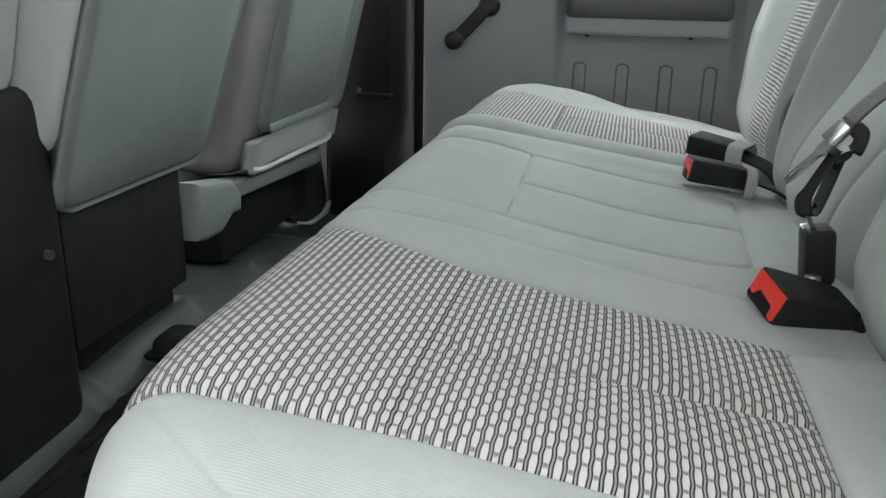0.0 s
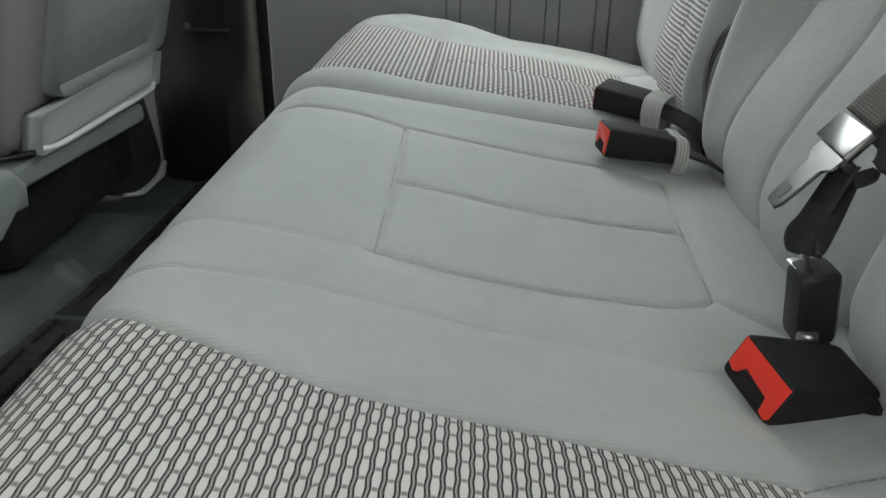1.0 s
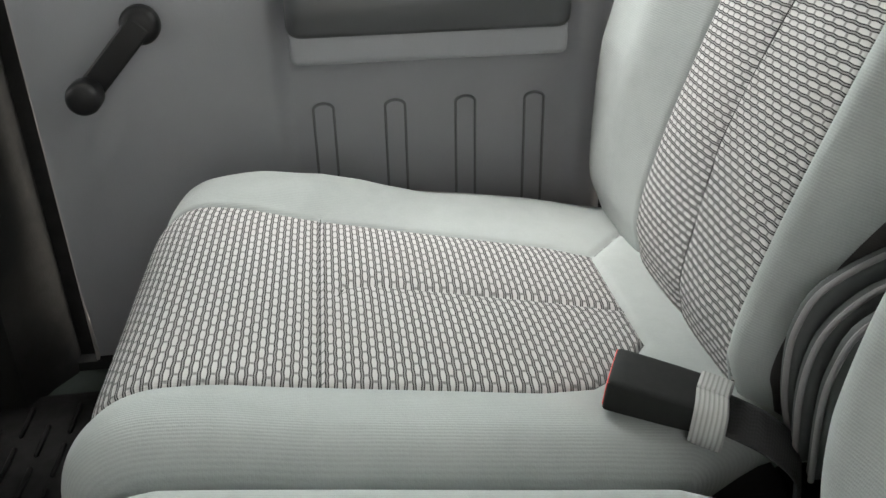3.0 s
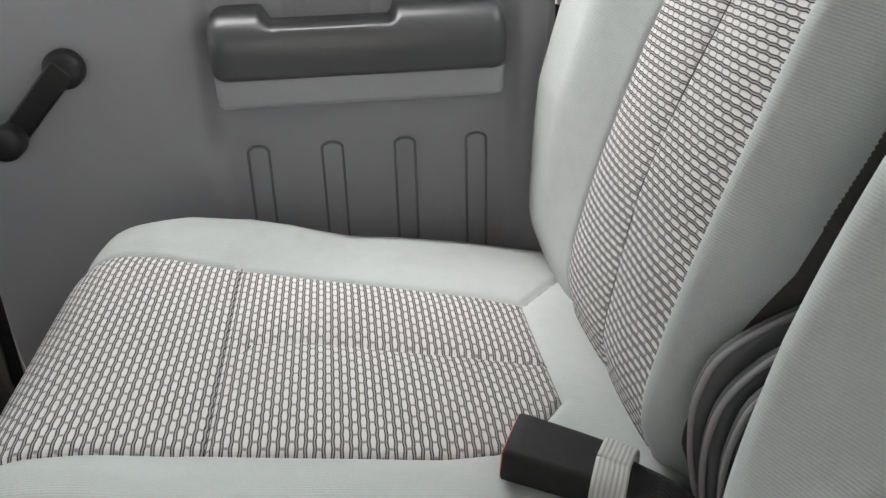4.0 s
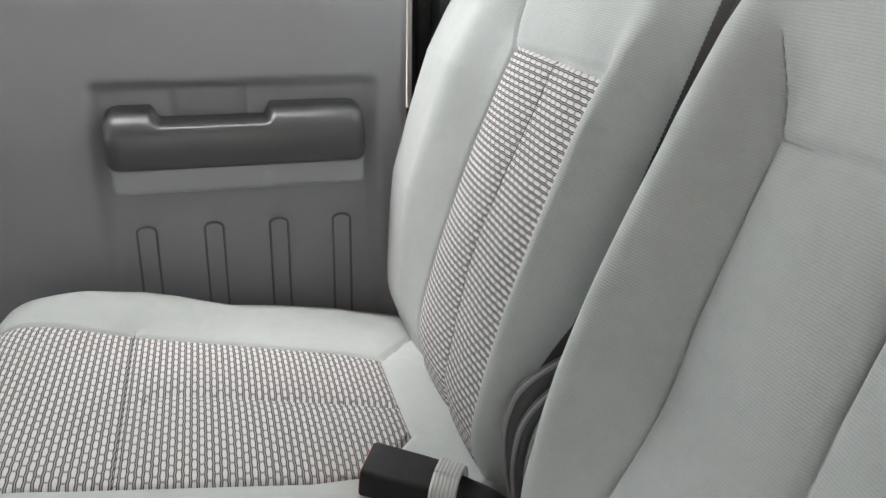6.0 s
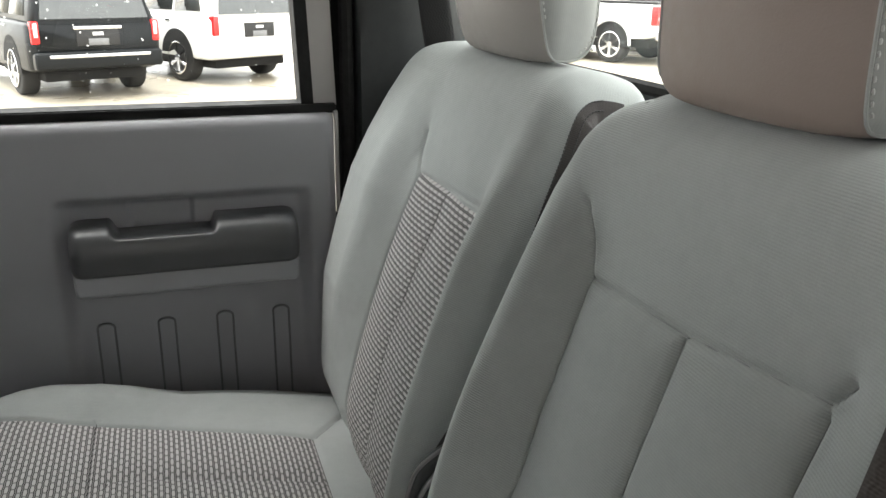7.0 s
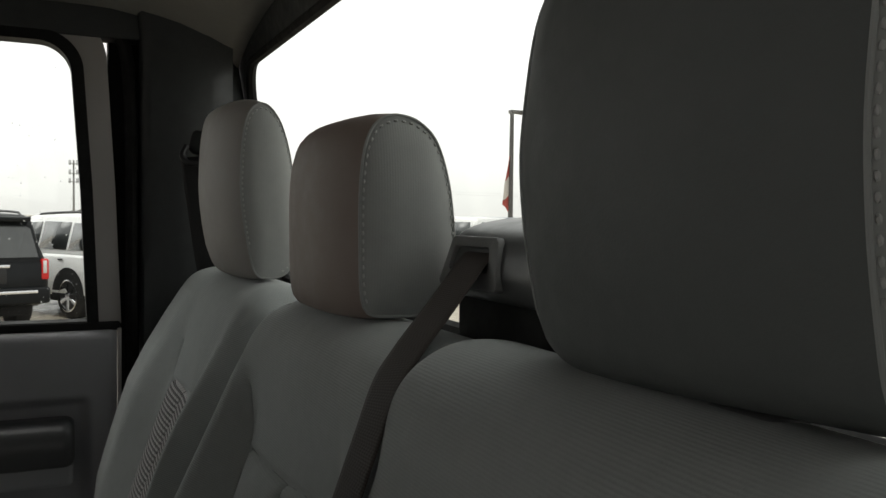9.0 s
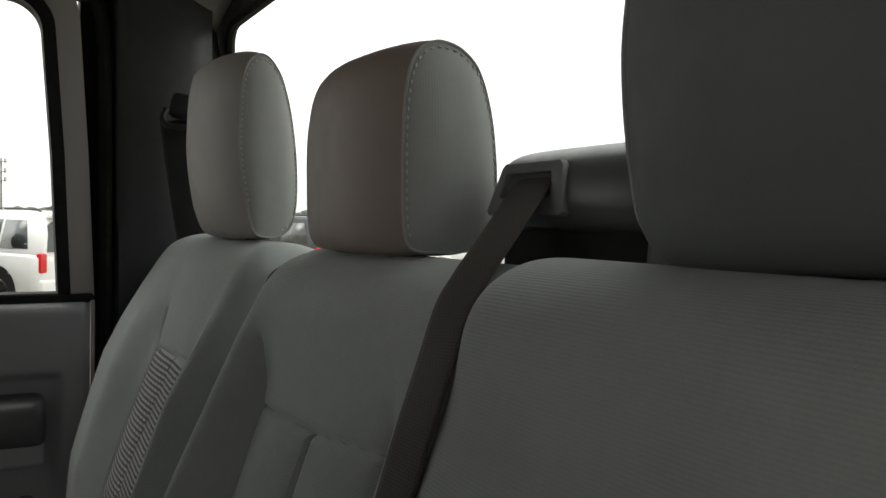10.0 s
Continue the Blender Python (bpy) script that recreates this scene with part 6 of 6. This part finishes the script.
def lamp_pole(at, tall, label, drop, reach, lettered):
    """Lot light: a tapered mast with one flat lamp head and a pennant in three bands, drop below the top."""
    pl = thing("lot_lamp", label, "lamp post", at, group="lot lamps")
    part("mast", cyl(0.16, tall, (0, 0, tall / 2), None, 12, r2=0.12), POLE, pl)
    part("footing", cyl(0.30, 0.7, (0, 0, 0.35), None, 20, 0.03), WETLOT, pl, "round concrete footing")
    part("lamp_head", prism([(-0.14, -0.10), (0.35, -0.09), (0.75, -0.13), (1.30, -0.02), (1.25, 0.05), (0.5, 0.10), (-0.14, 0.10)], 0.42, Matrix(((1, 0, 0, 0), (0, 0, 1, -0.21), (0, 1, 0, tall), (0, 0, 0, 1))), 0.02, 2), POLE, pl)
    edges = [((0.0, 0.0), (0.02, 0.0)), ((0.0, 1.16), (1.00, 1.50)), ((0.0, 2.32), (1.33, 2.60)), ((0.0, 3.32), (1.41, 2.86))]
    for k, m in enumerate((FLAGRED, FLAGWHITE, FLAGRED)):
        V, F = [], []
        for u in np.linspace(0, 1, 12):
            wave = 0.09 * math.sin(u * 6 + 0.6 * k) * u
            for (i0, j0), (i1, j1) in (edges[k], edges[k + 1]):
                for d in (-0.006, 0.006):
                    V.append((-(0.12 + reach * (i0 + (i1 - i0) * u)), wave + d, tall - drop - (j0 + (j1 - j0) * u)))
        for i in range(11):
            a, b = 4 * i, 4 * i + 4
            F += [(a, a + 2, b + 2, b), (a + 1, a + 3, b + 3, b + 1), (a, a + 1, b + 1, b), (a + 2, a + 3, b + 3, b + 2)]
        fl = mesh_from("flag_band", V, F, None, m, pl)
        if k == 1 and lettered:
            for i in range(5):
                part("lettering_bar", box((0.11, 0.14, 0.24), (-(0.34 + 0.17 * i) * reach, 0.0, tall - drop - 1.86 - 0.045 * i), 0.004, 1), BLACK, fl)
    return pl


lamp_pole((24.7, 41.9, GROUND_Z), 8.05, "dark lot light mast with one lamp head and red flag", 2.6, 0.28, False)
lamp_pole((50.2, 50.1, GROUND_Z), 7.01, "dark lot light mast farther off with red and white flag", 0.9, 1.3, True)

TOWERGREY = plain_mat("tower_grey", (0.22, 0.22, 0.22), 0.6, grain=0)
tower = thing("cell_tower", "slim grey cell tower with three antenna rings", "tower", (2.7, 150, GROUND_Z))
part("mast", cyl(0.20, 10.6, (0, 0, 5.3), None, 10, r2=0.14), TOWERGREY, tower)
for z in (10.2, 8.6, 7.2):
    ring = bmesh.new()
    for k in range(8):
        a = 2 * math.pi * k / 8
        box((0.14, 0.14, 0.80), (0.70 * math.cos(a), 0.75 * math.sin(a), z), 0.03, 1, bm=ring)
    part("antenna_ring", ring, TOWERGREY, tower)
    part("platform", cyl(0.8, 0.06, (0, 0, z - 0.2), None, 12), TOWERGREY, tower)

BARK = plain_mat("bare_bark", (0.10, 0.085, 0.075), 0.9, grain=0)


def bare_tree(at, h, seed, label):
    """A leafless tree: tapered trunk, forked limbs and fine twigs."""
    rnd = random.Random(seed)
    tr = thing("bare_tree", label, "tree", at, group="bare trees")
    tk, tw = bmesh.new(), bmesh.new()

    def limb(p, d, length, r, depth):
        q = p + d * length
        mid = p + d * length * 0.5 + Vector((rnd.uniform(-1, 1), rnd.uniform(-1, 1), 0)) * length * 0.06
        tube([tuple(p), tuple(mid), tuple(q)], r, 5, 5 if depth < 2 else 3, bm=tk if depth < 2 else tw)
        if depth >= 4:
            return
        for _ in range(3 if depth else 5):
            nd = (d + Vector((rnd.uniform(-1, 1), rnd.uniform(-1, 1), rnd.uniform(-0.1, 0.8))) * 0.75).normalized()
            limb(p + d * length * rnd.uniform(0.6, 1.0), nd, length * rnd.uniform(0.5, 0.75), r * 0.55, depth + 1)

    limb(Vector((0, 0, 0)), Vector((0, 0, 1)), h * 0.36, h * 0.013, 0)
    part("trunk", tk, BARK, tr)
    part("crown", tw, BARK, tr, "open crown of bare twigs")


bare_tree((47.6, 65.9, GROUND_Z), 8.0, 3, "leafless tree behind the parked row")
bare_tree((25.6, 58.5, GROUND_Z), 4.6, 5, "small leafless tree beyond the lot")

# distant brush and roofs along the horizon
rnd = random.Random(11)
V, F = [], []
for i in range(900):
    a = rnd.uniform(-0.25, 1.25)
    d = rnd.uniform(150, 240)
    x, y = d * math.sin(a), d * math.cos(a)
    hh, ww = rnd.uniform(1.3, 3.6) * (0.6 + 0.4 * math.sin(a * 23)), rnd.uniform(1.2, 2.8)
    k = len(V)
    for j in range(6):
        b = math.pi * 2 * j / 6
        V.append((x + ww * math.cos(b) * rnd.uniform(0.6, 1), y + ww * math.sin(b) * rnd.uniform(0.6, 1), GROUND_Z + hh * rnd.uniform(0.6, 0.95)))
    V.append((x, y, GROUND_Z + hh)), V.append((x, y, GROUND_Z - 0.2))
    for j in range(6):
        F.append((k + j, k + (j + 1) % 6, k + 6)), F.append((k + (j + 1) % 6, k + j, k + 7))
brush = mesh_from("distant_brush", V, F, None, plain_mat("winter_brush", (0.085, 0.082, 0.07), 0.95, var=0.4, grain=0, big=0.3))
tagged(brush, "brown winter brush along the horizon", "brush", "", "stuff")
wires = thing("utility_line", "thin overhead wires on wooden poles far off", "utility line", (0, 0, GROUND_Z))
for (x0, y0), (x1, y1) in (((40, 120), (130, 100)),):
    for z in (6.3, 5.9):
        part("wire", tube([(x0, y0, z), ((x0 + x1) / 2, (y0 + y1) / 2, z - 0.7), (x1, y1, z)], 0.006, 24, 4), BLACK, wires)
    for t in (0.0, 0.33, 0.66, 1.0):
        pole = part("pole", cyl(0.14, 6.9, (x0 + (x1 - x0) * t, y0 + (y1 - y0) * t, 3.45), None, 8), BARK, wires)
        part("crossarm", box((2.2, 0.14, 0.16), (x0 + (x1 - x0) * t, y0 + (y1 - y0) * t, 6.2), 0.02, 1), BARK, pole)

# rain drops on the side window
rnd = random.Random(4)
dv, df = [], []
for i in range(300):
    x, z, r = rnd.uniform(-0.02, 0.575), rnd.uniform(0.87, 1.34), rnd.choice((0.0006, 0.0008, 0.001, 0.0014))
    k = len(dv)
    for j in range(6):
        a = math.pi * j / 3
        dv.append((x + r * math.cos(a), 0.9095, z + r * 1.25 * math.sin(a)))
    dv.append((x, 0.9095 + r * 0.7, z + r * 0.1))
    df += [(k + j, k + (j + 1) % 6, k + 6) for j in range(6)] + [tuple(k + j for j in range(5, -1, -1))]
DROP = drop_mat("water_drop")
drops = mesh_from("rain_drops", dv, df, None, DROP)
tagged(drops, "tiny rain drops on the side window", "rain drops", "", "stuff")
